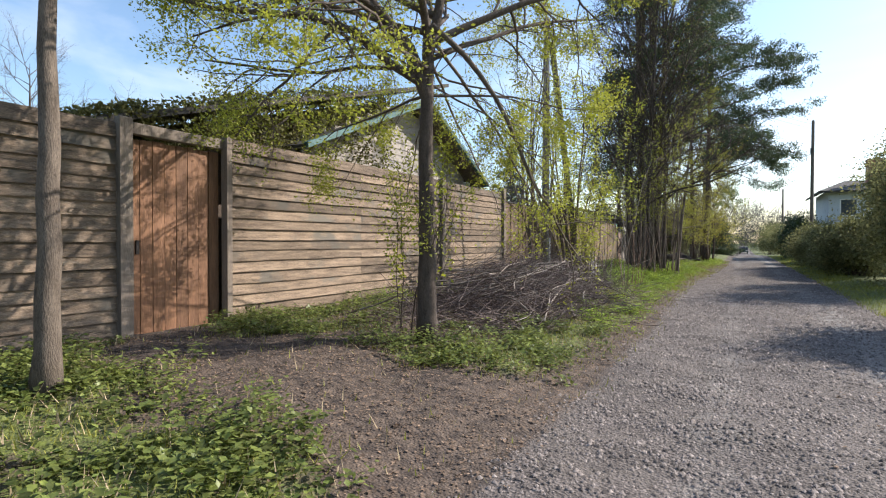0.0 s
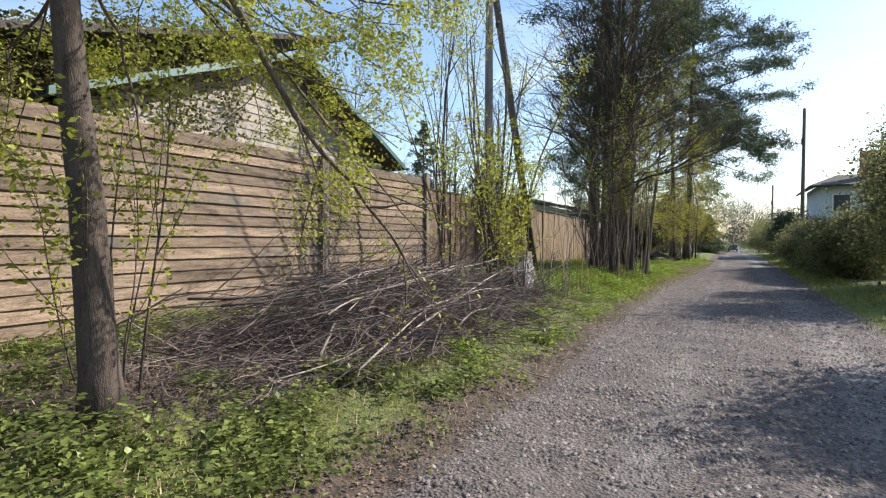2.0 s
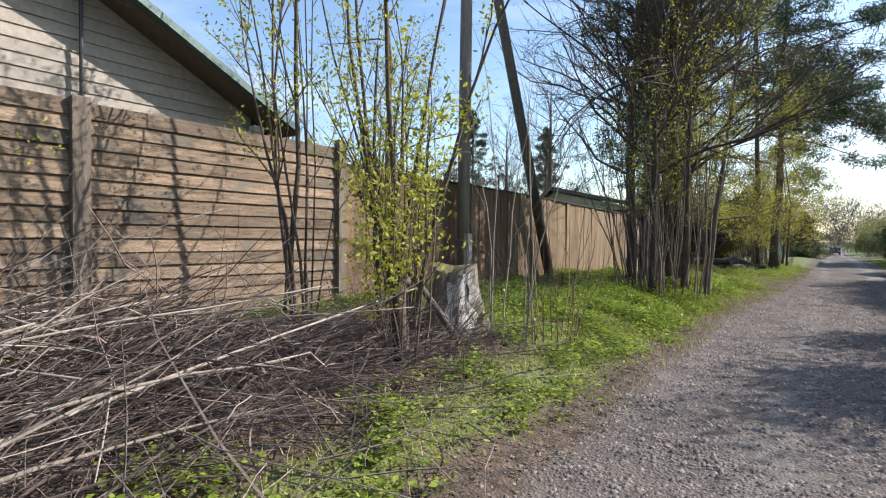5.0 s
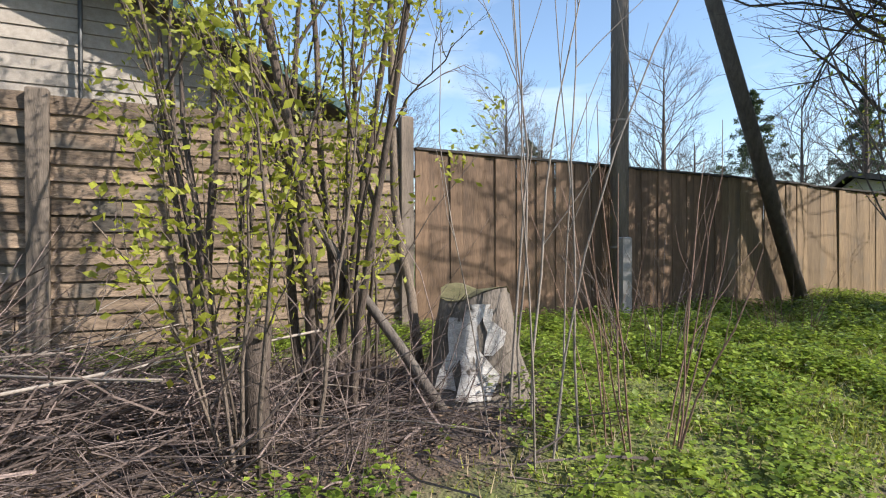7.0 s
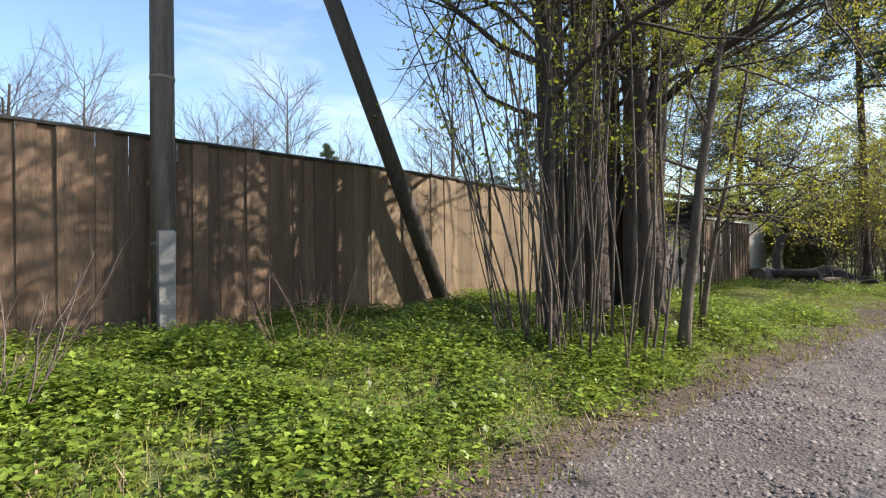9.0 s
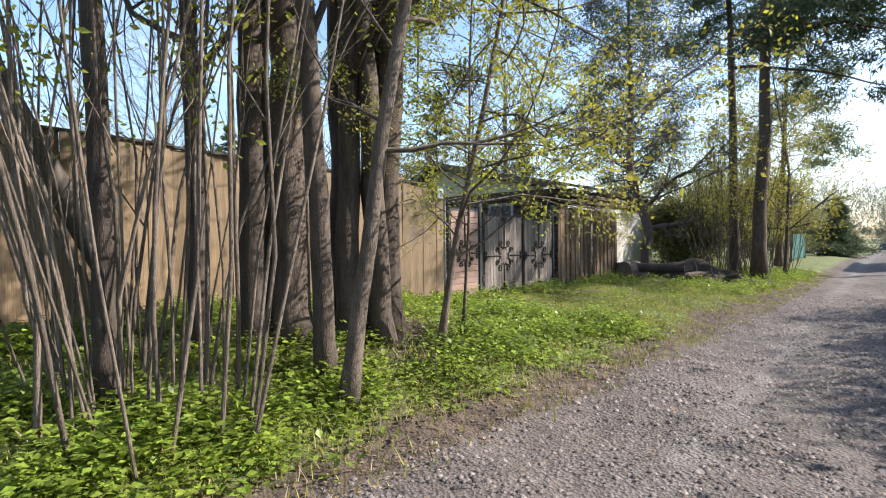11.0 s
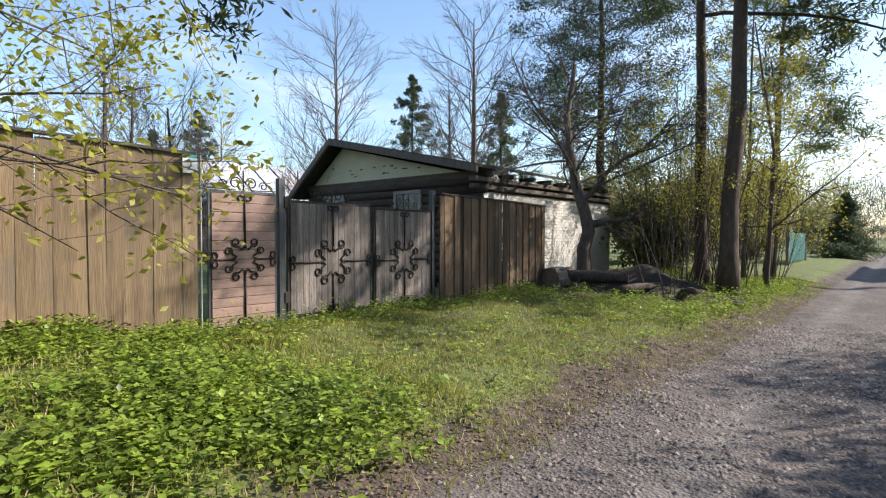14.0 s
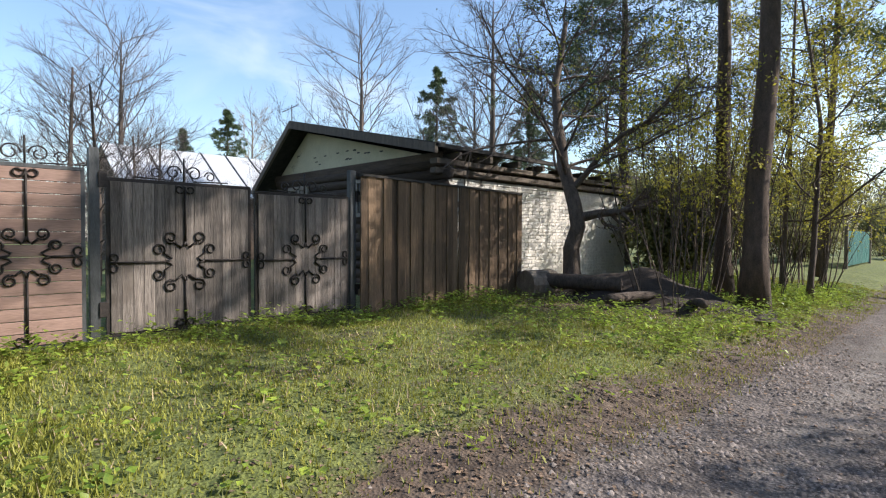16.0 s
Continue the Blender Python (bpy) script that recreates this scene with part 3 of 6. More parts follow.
def board_section(y0, y1, z0, z1, seed):
    r = random.Random(seed)
    m, length = along((fence_x(y0), y0), (fence_x(y1), y1))
    # X runs away along the lane; turn Y to the lane
    m = m @ Matrix.Diagonal((1, -1, 1, 1))
    root = thing("board_fence", Matrix.Translation((fence_x(y0), y0, 0)), "tall weathered fence of lapped horizontal boards", "fence", "board fence sections")
    kinds = [lap_board(length, seed * 10 + k) for k in range(6)]
    local = Matrix.Translation((fence_x(y0), y0, 0)).inverted() @ m
    n = int((z1 - z0) / 0.148)
    step = (z1 - z0) / n
    for i in range(n):
        ob = new("board", kinds[(i * 5 + i // 6) % 6])
        ob.parent = root
        ob.matrix_local = local @ pose(0, r.uniform(-0.003, 0.004), z0 + i * step, r.uniform(-1.2, 1.2), r.uniform(-0.14, 0.14), 0)
    return root


def fence_post(x, y, z0, z1, w=0.15, d=0.12, label="square grey timber fence post", mat=M_POST):
    g = Geo()
    g.box((-d / 2, -w / 2, 0), (d / 2, w / 2, z1 - z0), 0.012)
    ob = part("fence_post", g, mat)
    ob.matrix_world = Matrix.Translation((x, y, z0))
    return tagged(ob, label, "fence post", "board fence posts")


board_section(-3.6, 3.62, 0.12, 2.72, 1)
board_section(5.20, 8.1, 0.14, 2.80, 2)
board_section(8.1, 11.02, 0.14, 2.80, 3)
board_section(11.2, 14.6, 0.14, 2.78, 4)
for y, top, w in ((3.70, 2.82, 0.15), (5.12, 2.82, 0.085), (11.11, 2.84, 0.17), (14.68, 2.92, 0.15)):
    fence_post(fence_x(y) + 0.045, y, 0.05, top, w)


def plank_door(y0, y1, z0, z1):
    x = fence_x(y0) - 0.07
    root = thing("yard_door", Matrix.Translation((x, y0, z0)), "closed red-brown plank door in the board fence", "door")
    n = 8
    w = (y1 - y0) / n
    g = Geo()
    g.box((-0.018, 0.004, 0), (0.012, w - 0.004, z1 - z0), 0.005)
    me = g.mesh("plank")
    me.materials.append(M_DOOR)
    for i in range(n):
        ob = new("plank", me)
        ob.parent = root
        ob.location = (0.003 * (i % 3), i * w, 0.02 * ((i * 7) % 3) / 3)
    for z in (0.45, 1.9):
        b = Geo()
        b.box((-0.06, 0.02, z), (-0.019, y1 - y0 - 0.02, z + 0.12), 0.006)
        part("ledge", b, M_DOOR, root)
    h = Geo()
    h.box((0.014, 0.10, 1.05), (0.035, 0.14, 1.22), 0.004)
    part("pull_handle", h, M_IRON, root, "dark iron pull handle")


plank_door(3.79, 5.08, 0.16, 2.60)
g = Geo()
g.box((-0.05, 0, 0), (0.05, 1.30, 0.14), 0.01)
ob = part("door_lintel", g, M_POST)
ob.matrix_world = Matrix.Translation((fence_x(4.4), 3.76, 2.64))
tagged(ob, "mossy weathered beam above the yard door", "beam")


# ---------------------------------------------------------------- plain vertical-board fences
def upright_fence(name, p, q, z0, tops, width, mat, seed, label, proud=0.02, cap=True, gap=-0.004):
    """Vertical boards from p to q; tops: height at both ends."""
    r = random.Random(seed)
    m, length = along(p, q)
    root = thing(name, m, label, "fence")
    n = max(1, round(length / width))
    w = length / n
    meshes = []
    for k in range(6):
        g = Geo()
        h = tops[0] + (tops[1] - tops[0]) * (k + 0.5) / 6 - z0
        g.box((gap, -0.022, 0), (w - gap, 0, h), 0.004)
        me = g.mesh("plank")
        me.materials.append(mat)
        meshes.append(me)
    for i in range(n):
        ob = new("plank", meshes[min(5, int(6 * i / n))])
        ob.parent = root
        ob.location = (i * w, -proud * (i % 2) - r.uniform(0, 0.004), z0 - r.uniform(0, 0.03))
        ob.rotation_euler = (r.uniform(-0.008, 0.008), r.uniform(-0.006, 0.006), 0)
    for z in (0.45, 0.5 * (z0 + tops[0]) + 0.1, tops[0] - 0.35):
        g = Geo()
        g.box((0, 0.006, z), (length, 0.05, z + 0.09))
        part("rail", g, M_POST, root)
    if cap:
        g = Geo()
        a, b = tops[0] - 0.02, tops[1] - 0.02
        g.add([(0, -0.06, a), (length, -0.06, b), (length, 0.04, b), (0, 0.04, a), (0, -0.06, a + 0.03), (length, -0.06, b + 0.03), (length, 0.04, b + 0.03), (0, 0.04, a + 0.03)],
              [(0, 3, 2, 1), (4, 5, 6, 7), (0, 1, 5, 4), (1, 2, 6, 5), (2, 3, 7, 6), (3, 0, 4, 7)])
        part("cap_strip", g, M_DARKROOF, root)
    return root


# C1: edge of the trees' shadow; the boards before it carry shade in their colour
C0, C1, CT, C2 = (-6.13, 14.80), (-6.15, 20.19), (-6.10, 22.4), (-5.27, 26.60)
upright_fence("brown_fence", C0, C1, 0.15, (2.56, 2.52), 0.16, M_BROWNSHADE, 11, "tall brown vertical-board fence with dark cap, tree shade put into its colour", 0.006)
upright_fence("tan_fence", C1, CT, 0.15, (2.52, 2.48), 0.145, M_TAN, 14, "tan-painted vertical-board fence behind the leaning strut", 0.006)
upright_fence("tan_fence", CT, C2, 0.15, (2.46, 2.22), 0.145, M_TAN, 12, "tan-painted vertical-board fence beside the wicket gate", 0.006)
upright_fence("plank_fence", (-5.12, 30.55), (-5.10, 33.9), 0.2, (2.02, 1.96), 0.12, M_WOODF, 13, "brown-grey plank fence beside the yard gates", cap=True)
g = Geo()
g.box((-0.022, 0, 0), (0.022, 0.012, 2.06), 0.003)
ob = part("fence_end_trim", g, M_CONC)
ob.matrix_world = Matrix.Translation((-5.24, 26.63, 0.15))
tagged(ob, "thin pale metal strip ending the tan fence", "trim")


# ---------------------------------------------------------------- gates with scrolled iron
def scroll(g, c, r0, turns, start, sense, rad=0.009, y=-0.02):
    n = int(16 * turns) + 2
    pts = []
    for i in range(n):
        t = i / (n - 1)
        a = start + sense * t * turns * 2 * math.pi
        rr = r0 * (1 - 0.62 * t)
        pts.append((c[0] + rr * math.cos(a), y, c[1] + rr * math.sin(a)))
    g.tube(pts, rad, 6)


def ironwork(root, w, h, name="iron_scrollwork"):
    """Four forked bars round the middle of a leaf; each fork ends in two curled scrolls."""
    cx, cz = w / 2, h * (0.5 if w < 1.0 else 0.465)
    q = 1.0 if w < 1.0 else 1.22

    def arm(to, reach, fork, cu, cv, rr):
        """to(u, v): u along the bar away from the middle, v across it."""
        g = Geo()
        g.tube([to(fork + 0.05, 0), to(reach, 0)], 0.011, 6)
        for s in (1, -1):
            pts = [to(fork + 0.06, 0), to(fork + 0.02, s * 0.012), to(fork - 0.002, s * 0.035)]
            n = 22
            for i in range(n):
                t = i / (n - 1)
                a = -2.2 + t * 1.3 * 2 * math.pi
                k = rr * (1 - 0.6 * t)
                pts.append(to(cu + k * math.sin(a), s * (cv + k * math.cos(a))))
            g.tube(pts, np.linspace(0.011, 0.0085, len(pts)), 6)
            end = []
            for i in range(14):
                t = i / 13
                a = math.pi + t * 0.95 * 2 * math.pi
                k = 0.046 * (1 - 0.45 * t)
                end.append(to(reach - 0.012 - 0.046 + k * math.sin(a) * 0.9 + 0.03, s * (0.05 + k * math.cos(a))))
            g.tube(end, 0.0095, 6)
        part(name, g, M_IRON, root, "black wrought-iron bar ending in scrolls", smooth=True)

    y = -0.022
    for sg in (1, -1):
        arm(lambda u, v, sg=sg: (cx + v, y, cz + sg * u), (h - cz if sg > 0 else cz) - 0.05, 0.115 * q, 0.20 * q, 0.112 * q, 0.054 * q)
        arm(lambda u, v, sg=sg: (cx + sg * u, y, cz + v), w / 2 - 0.03, 0.105 * q, 0.205 * q, 0.10 * q, 0.05 * q)


def gate_leaf(p, q, z0, h, mat, label, horizontal=False, crest=True):
    m, w = along(p, q, z0)
    root = thing("gate_leaf", m, label, "gate", "yard gate leaves")
    fr = 0.035
    for lo, hi in (((0, 0, 0), (w, fr, fr)), ((0, 0, h - fr), (w, fr, h)), ((0, 0, fr), (fr, fr, h - fr)), ((w - fr, 0, fr), (w, fr, h - fr))):
        g = Geo()
        g.box(lo, hi, 0.003)
        part("frame_bar", g, M_STEEL if horizontal else M_IRON, root)
    if horizontal:
        n = 14
        s = (h - 2 * fr) / n
        g = Geo()
        g.box((0, -0.014, 0.003), (w - 2 * fr, 0.004, s - 0.003), 0.003)
    else:
        n = round((w - 2 * fr) / 0.092)
        s = (w - 2 * fr) / n
        g = Geo()
        g.box((0.0015, -0.012, 0), (s - 0.0015, 0.008, h - 2 * fr), 0.003)
    me = g.mesh("plank")
    me.materials.append(mat)
    for i in range(n):
        ob = new("plank", me)
        ob.parent = root
        ob.location = (fr, 0.004 * ((i * 5) % 3) / 3, fr + i * s) if horizontal else (fr + i * s, 0.005 * ((i * 5) % 3) / 3, fr)
    ironwork(root, w, h)
    if crest:
        g = Geo()
        g.tube([(w / 2, 0.01, h), (w / 2, 0.01, h + 0.24)], 0.0095, 6)
        for s in (1, -1):
            scroll(g, (w / 2 + s * 0.10, h + 0.09), 0.075, 1.2, math.pi if s > 0 else 0, -s, 0.008, 0.01)
            scroll(g, (w / 2 + s * 0.26, h + 0.07), 0.055, 1.2, math.pi if s > 0 else 0, -s, 0.007, 0.01)
            g.tube([(w / 2 + s * 0.10, 0.01, h + 0.01), (w / 2 + s * 0.45, 0.01, h + 0.02)], 0.007, 5)
        part("crest", g, M_IRON, root, "low iron crest with small scrolls", smooth=True)
    return root


GX = -5.19
gate_leaf((GX, 26.70), (GX, 27.56), 0.24, 1.60, M_PINK, "wicket gate of faded pink horizontal boards with iron scrolls", True, True)
gate_leaf((GX, 27.72), (GX, 29.12), 0.27, 1.50, M_GATE, "silver-grey plank gate leaf with black iron scrolls")
gate_leaf((GX, 29.17), (GX, 30.42), 0.27, 1.46, M_GATE, "silver-grey plank gate leaf in dark shade with iron scrolls")
for y, top in ((27.63, 1.98), (30.48, 2.02)):
    g = Geo()
    g.box((-0.04, -0.04, 0), (0.04, 0.04, top), 0.004)
    root = thing("gate_post", Matrix.Translation((GX - 0.02, y, 0.05)), "square grey steel gate post", "post", "gate posts")
    part("tube", g, M_STEEL, root)
    for z in (0.42, 1.62):
        h = Geo()
        h.box((0.01, 0.03, z), (0.055, 0.10, z + 0.14), 0.004)
        part("hinge", h, M_IRON, root)


def number_plate():
    root = thing("number_plate", pose(-5.255, 26.43, 2.0, 90, 0, 90), "small white house-number plate with the number 2", "sign")
    root.matrix_world = along((-5.255, 26.44), (-5.25, 26.60), 2.0)[0]
    g = Geo()
    g.box((0, -0.034, 0), (0.15, -0.026, 0.20), 0.002)
    part("plate", g, M_SIGN, root)
    g = Geo()
    g.box((0, -0.036, 0.165), (0.15, -0.0345, 0.20))
    part("top_band", g, M_SIGNG, root, "teal band")
    cu = bpy.data.curves.new("digit", "FONT")
    cu.body, cu.size, cu.align_x, cu.extrude = "2", 0.14, "CENTER", 0.001
    ob = new("digit", cu)
    dg = bpy.context.evaluated_depsgraph_get()
    me = bpy.data.meshes.new_from_object(ob.evaluated_get(dg))
    bpy.data.objects.remove(ob)
    me.materials.clear()
    me.materials.append(M_BLACK)
    ob = new("digit", me)
    ob.parent = root
    ob.matrix_local = pose(0.075, -0.037, 0.035, 90, 0, 0)


number_plate()


# ---------------------------------------------------------------- houses
def slab(geo, corners, t):
    """A sloping sheet through four corners, t thick downwards."""
    a = [np.array(c, float) for c in corners]
    b = [c - np.array((0, 0, t)) for c in a]
    geo.add(a + b, [(0, 1, 2, 3), (7, 6, 5, 4), (0, 4, 5, 1), (1, 5, 6, 2), (2, 6, 7, 3), (3, 7, 4, 0)])


def gable_house():
    """Sided gable behind the board fence."""
    root = thing("garden_house", Matrix.Translation((-6.9, 10.6, 0)), "pale sided house gable with green-edged metal roof behind the fence", "house")
    yl, yr, zl, zp = -3.4, 3.0, 3.10, 4.62
    g = Geo()
    pk = 0.2
    v = [(0, yl, 0), (0, yr, 0), (0, yr, zl), (0, pk, zp - 0.12), (0, yl, zl), (-6, yl, 0), (-6, yr, 0), (-6, yr, zl), (-6, pk, zp - 0.12), (-6, yl, zl)]
    g.add(v, [(0, 1, 2, 3, 4), (9, 8, 7, 6, 5), (1, 6, 7, 2), (5, 0, 4, 9)])
    part("wall", g, M_SIDING, root)
    n = int((zp - 0.2) / 0.15)
    for i in range(n):
        z = 1.6 + i * 0.145
        if z > zp - 0.35:
            break
        lo = yl if z < zl else yl + (pk - yl) * (z - zl) / (zp - zl)
        hi = yr if z < zl else yr + (pk - yr) * (z - zl) / (zp - zl)
        b = Geo()
        b.add([(0.004, lo, z), (0.03, lo, z), (0.012, lo, z + 0.15), (0.004, lo, z + 0.15), (0.004, hi, z), (0.03, hi, z), (0.012, hi, z + 0.15), (0.004, hi, z + 0.15)],
              [(0, 1, 2, 3), (7, 6, 5, 4), (0, 4, 5, 1), (1, 5, 6, 2), (2, 6, 7, 3)])
        part("siding_board", b, M_SIDING, root)
    for side, ye, ze in (("l", yl - 0.45, zl - 0.1), ("r", yr + 0.45, zl - 0.1)):
        g = Geo()
        slab(g, [(0.55, ye, ze), (-6.3, ye, ze), (-6.3, pk, zp), (0.55, pk, zp)], 0.05)
        part("roof_slope", g, M_DARKROOF, root)
        g = Geo()
        slab(g, [(0.60, ye, ze + 0.03), (0.50, ye, ze + 0.03), (0.50, pk, zp + 0.03), (0.60, pk, zp + 0.03)], 0.10)
        part("verge_trim", g, M_GREEN, root, "green metal verge trim")
        g = Geo()
        slab(g, [(0.50, ye, ze - 0.06), (0.02, ye, ze - 0.06), (0.02, pk, zp - 0.06), (0.50, pk, zp - 0.06)], 0.02)
        part("soffit", g, M_POST, root)
    g = Geo()
    g.tube([(0.12, 0.75, 2.2), (0.12, 0.75, 5.3)], 0.022, 8)
    part("vent_pipe", g, M_STEEL, root)
    g = Geo()
    g.box((0.0, yr - 0.02, 2.95), (0.14, yr + 0.16, 3.04), 0.01)
    part("bracket", g, M_SIGN, root)


gable_house()


def barn():
    """Dark barn whose single roof pitch rises along the fence, ivy between eave and fence."""
    root = thing("dark_barn", Matrix.Translation((-7.1, 2.2, 0)), "dark timber barn with a rising black roof edge and ivy", "barn")
    g = Geo()
    slab(g, [(0.45, 0, 2.44), (0.45, 10.1, 5.45), (-6, 10.1, 5.6), (-6, 0, 2.6)], 0.09)
    part("roof", g, M_DARKROOF, root)
    g = Geo()
    v = [(-0.35, 0.6, 0), (-0.35, 8.6, 0), (-0.35, 8.6, 4.75), (-0.35, 0.6, 2.45), (-5.5, 0.6, 0), (-5.5, 8.6, 0), (-5.5, 8.6, 4.9), (-5.5, 0.6, 2.7)]
    g.add(v, [(0, 1, 2, 3), (7, 6, 5, 4), (1, 5, 6, 2), (4, 0, 3, 7), (3, 2, 6, 7)])
    part("wall", g, M_LOG, root)
    for k in range(6):
        g = Geo()
        y = 1.0 + 1.4 * k
        g.box((-0.3, y, 2.4), (-0.18, y + 0.1, 2.36 + 0.298 * y))
        part("stud", g, M_LOG, root)
    r = np.random.default_rng(5)
    n = 26000
    y = 1.2 + 6.4 * r.random(n) ** 0.9
    x = 0.52 - 0.9 * r.random(n)
    low = 2.70
    high = 2.44 + 0.298 * y + 0.15
    z = low + (high - low) * r.random(n) ** (1.0 + 0.5 * np.sin(y * 3))
    keep = r.random(n) < 0.35 + 0.65 * np.sin(y * 2.6 + z * 3.0) ** 2
    v, f = leaf_quads(np.stack([x, y, z], 1)[keep], 0.038, 0.2, 1.6, 6, 0.3)
    tagged(part("ivy", fast_mesh("ivy", v, f, M_MOSS), M_MOSS, root, "green ivy and moss"), kind="stuff")


barn()


def log_house():
    """Dark log house with a whitewashed side, by the gates."""
    x0, x1, xr = -12.3, -6.35, -10.9
    y0, y1 = 33.25, 40.2
    root = thing("log_house", Matrix.Translation((x1, y0, 0)), "dark log house with cream gable panel and whitewashed side wall", "house")
    W = x1 - x0
    X = lambda x: x - x1
    g = Geo()
    g.box((X(x0), 0.0, 0), (-0.02, y1 - y0, 2.62))
    part("wall", g, M_LOG, root)
    for i in range(13):
        b = Geo()
        b.tube([(X(x0), -0.02, 0.25 + i * 0.19), (0.22 if i % 2 else 0.12, -0.02, 0.25 + i * 0.19)], 0.105, 8)
        part("log", b, M_LOG, root, smooth=True)
    # gable triangle
    g = Geo()
    g.add([(X(x0), -0.03, 2.66), (-0.1, -0.03, 2.66), (X(xr), -0.03, 3.68), (X(x0), 0.1, 2.66), (-0.1, 0.1, 2.66), (X(xr), 0.1, 3.68)],
          [(0, 1, 2), (5, 4, 3), (0, 3, 4, 1), (1, 4, 5, 2), (2, 5, 3, 0)])
    part("gable_panel", g, M_CREAM, root, "bare cream insulation board")
    r = random.Random(3)
    for i in range(16):
        b = Geo()
        x = X(xr) - 0.5 + 3.3 * r.random()
        z = 2.86 + 0.35 * r.random() * (1 - max(0, (x - X(xr)) / 4.6))
        b.box((x, -0.034, z), (x + 0.1, -0.0305, z + 0.025))
        part("print_mark", b, M_BLACK, root)
    g = Geo()
    g.box((X(x0) - 0.1, -0.10, 2.58), (0.05, -0.032, 2.74), 0.01)
    part("tie_beam", g, M_LOG, root)
    for a, b in (((X(xr), 3.90), (0.35, 2.82)), ((X(xr), 3.90), (X(x0) - 0.5, 2.45))):
        g = Geo()
        slab(g, [(a[0], -0.5, a[1]), (b[0], -0.5, b[1]), (b[0], y1 - y0 + 0.4, b[1]), (a[0], y1 - y0 + 0.4, a[1])], 0.07)
        part("roof_slope", g, M_DARKROOF, root)
        g = Geo()
        slab(g, [(a[0], -0.52, a[1] - 0.02), (b[0], -0.52, b[1] - 0.02), (b[0], -0.45, b[1] - 0.02), (a[0], -0.45, a[1] - 0.02)], 0.16)
        part("bargeboard", g, M_POST, root)
    # whitewashed side of brick
    bw, bh = 0.26, 0.075
    me_geo = Geo()
    me_geo.box((0, 0, 0), (0.03, bw - 0.01, bh - 0.009), 0.004)
    me = me_geo.mesh("brick")
    me.materials.append(M_WHITE)
    g = Geo()
    g.box((-0.019, 0.05, 0), (0.012, y1 - y0, 2.3))
    part("mortar", g, M_WHITE, root)
    rest = Geo()
    for i in range(28):
        for j in range(24):
            y, z = 0.1 + j * bw + (bw / 2 if i % 2 else 0), 0.2 + i * bh
            if z > 2.25:
                continue
            if 3 < i and j < 12:
                ob = new("brick", me)
                ob.parent = root
                ob.location = (0.002 + 0.008 * r.random(), y, z)
            else:
                rest.box((0.004, y, z), (0.034, y + bw - 0.01, z + bh - 0.009))
    tagged(part("brickwork", rest, M_WHITE, root), kind="stuff")
    for z, w in ((2.34, 0.06), (2.50, 0.10)):
        g = Geo()
        g.box((0.0, -0.3, z), (w + 0.08, y1 - y0, z + 0.10), 0.01)
        part("eave_beam", g, M_POST, root)
    for k in range(8):
        g = Geo()
        g.box((-0.1, 0.1 + k * 0.85, 2.60), (0.33, 0.17 + k * 0.85, 2.72), 0.005)
        part("rafter_end", g, M_POST, root)
    # window in the logs
    for dx in (0.0, -2.8):
        win = part("window", Geo(), M_POST, root)
        for lo, hi in (((-2.45, -0.16, 1.62), (-1.55, -0.09, 1.70)), ((-2.45, -0.16, 2.32), (-1.55, -0.09, 2.40)), ((-2.45, -0.16, 1.70), (-2.37, -0.09, 2.32)),
                       ((-1.63, -0.16, 1.70), (-1.55, -0.09, 2.32)), ((-2.03, -0.15, 1.70), (-1.97, -0.10, 2.32))):
            g = Geo()
            g.box((lo[0] + dx, lo[1], lo[2]), (hi[0] + dx, hi[1], hi[2]), 0.004)
            part("casing", g, M_SIDING, win)
        for a, b in ((-2.36, -2.04), (-1.96, -1.64)):
            g = Geo()
            g.box((a + dx, -0.13, 1.71), (b + dx, -0.122, 2.31))
            part("pane", g, M_GLASS, win)
    g = Geo()
    g.tube([(X(xr) + 0.1, -0.5, 3.8), (X(xr) + 0.1, -0.5, 4.25)], 0.0095, 6)
    g.tube([(X(xr) - 0.35, -0.5, 4.15), (X(xr) + 0.4, -0.5, 4.2)], 0.008, 5)
    for k in range(6):
        g.tube([(X(xr) - 0.3 + k * 0.13, -0.65 + 0.02 * k, 4.16 + 0.01 * k), (X(xr) - 0.3 + k * 0.13, -0.35 - 0.02 * k, 4.16 + 0.01 * k)], 0.005, 4)
    part("antenna", g, M_STEEL, root, "thin rooftop television antenna")


log_house()


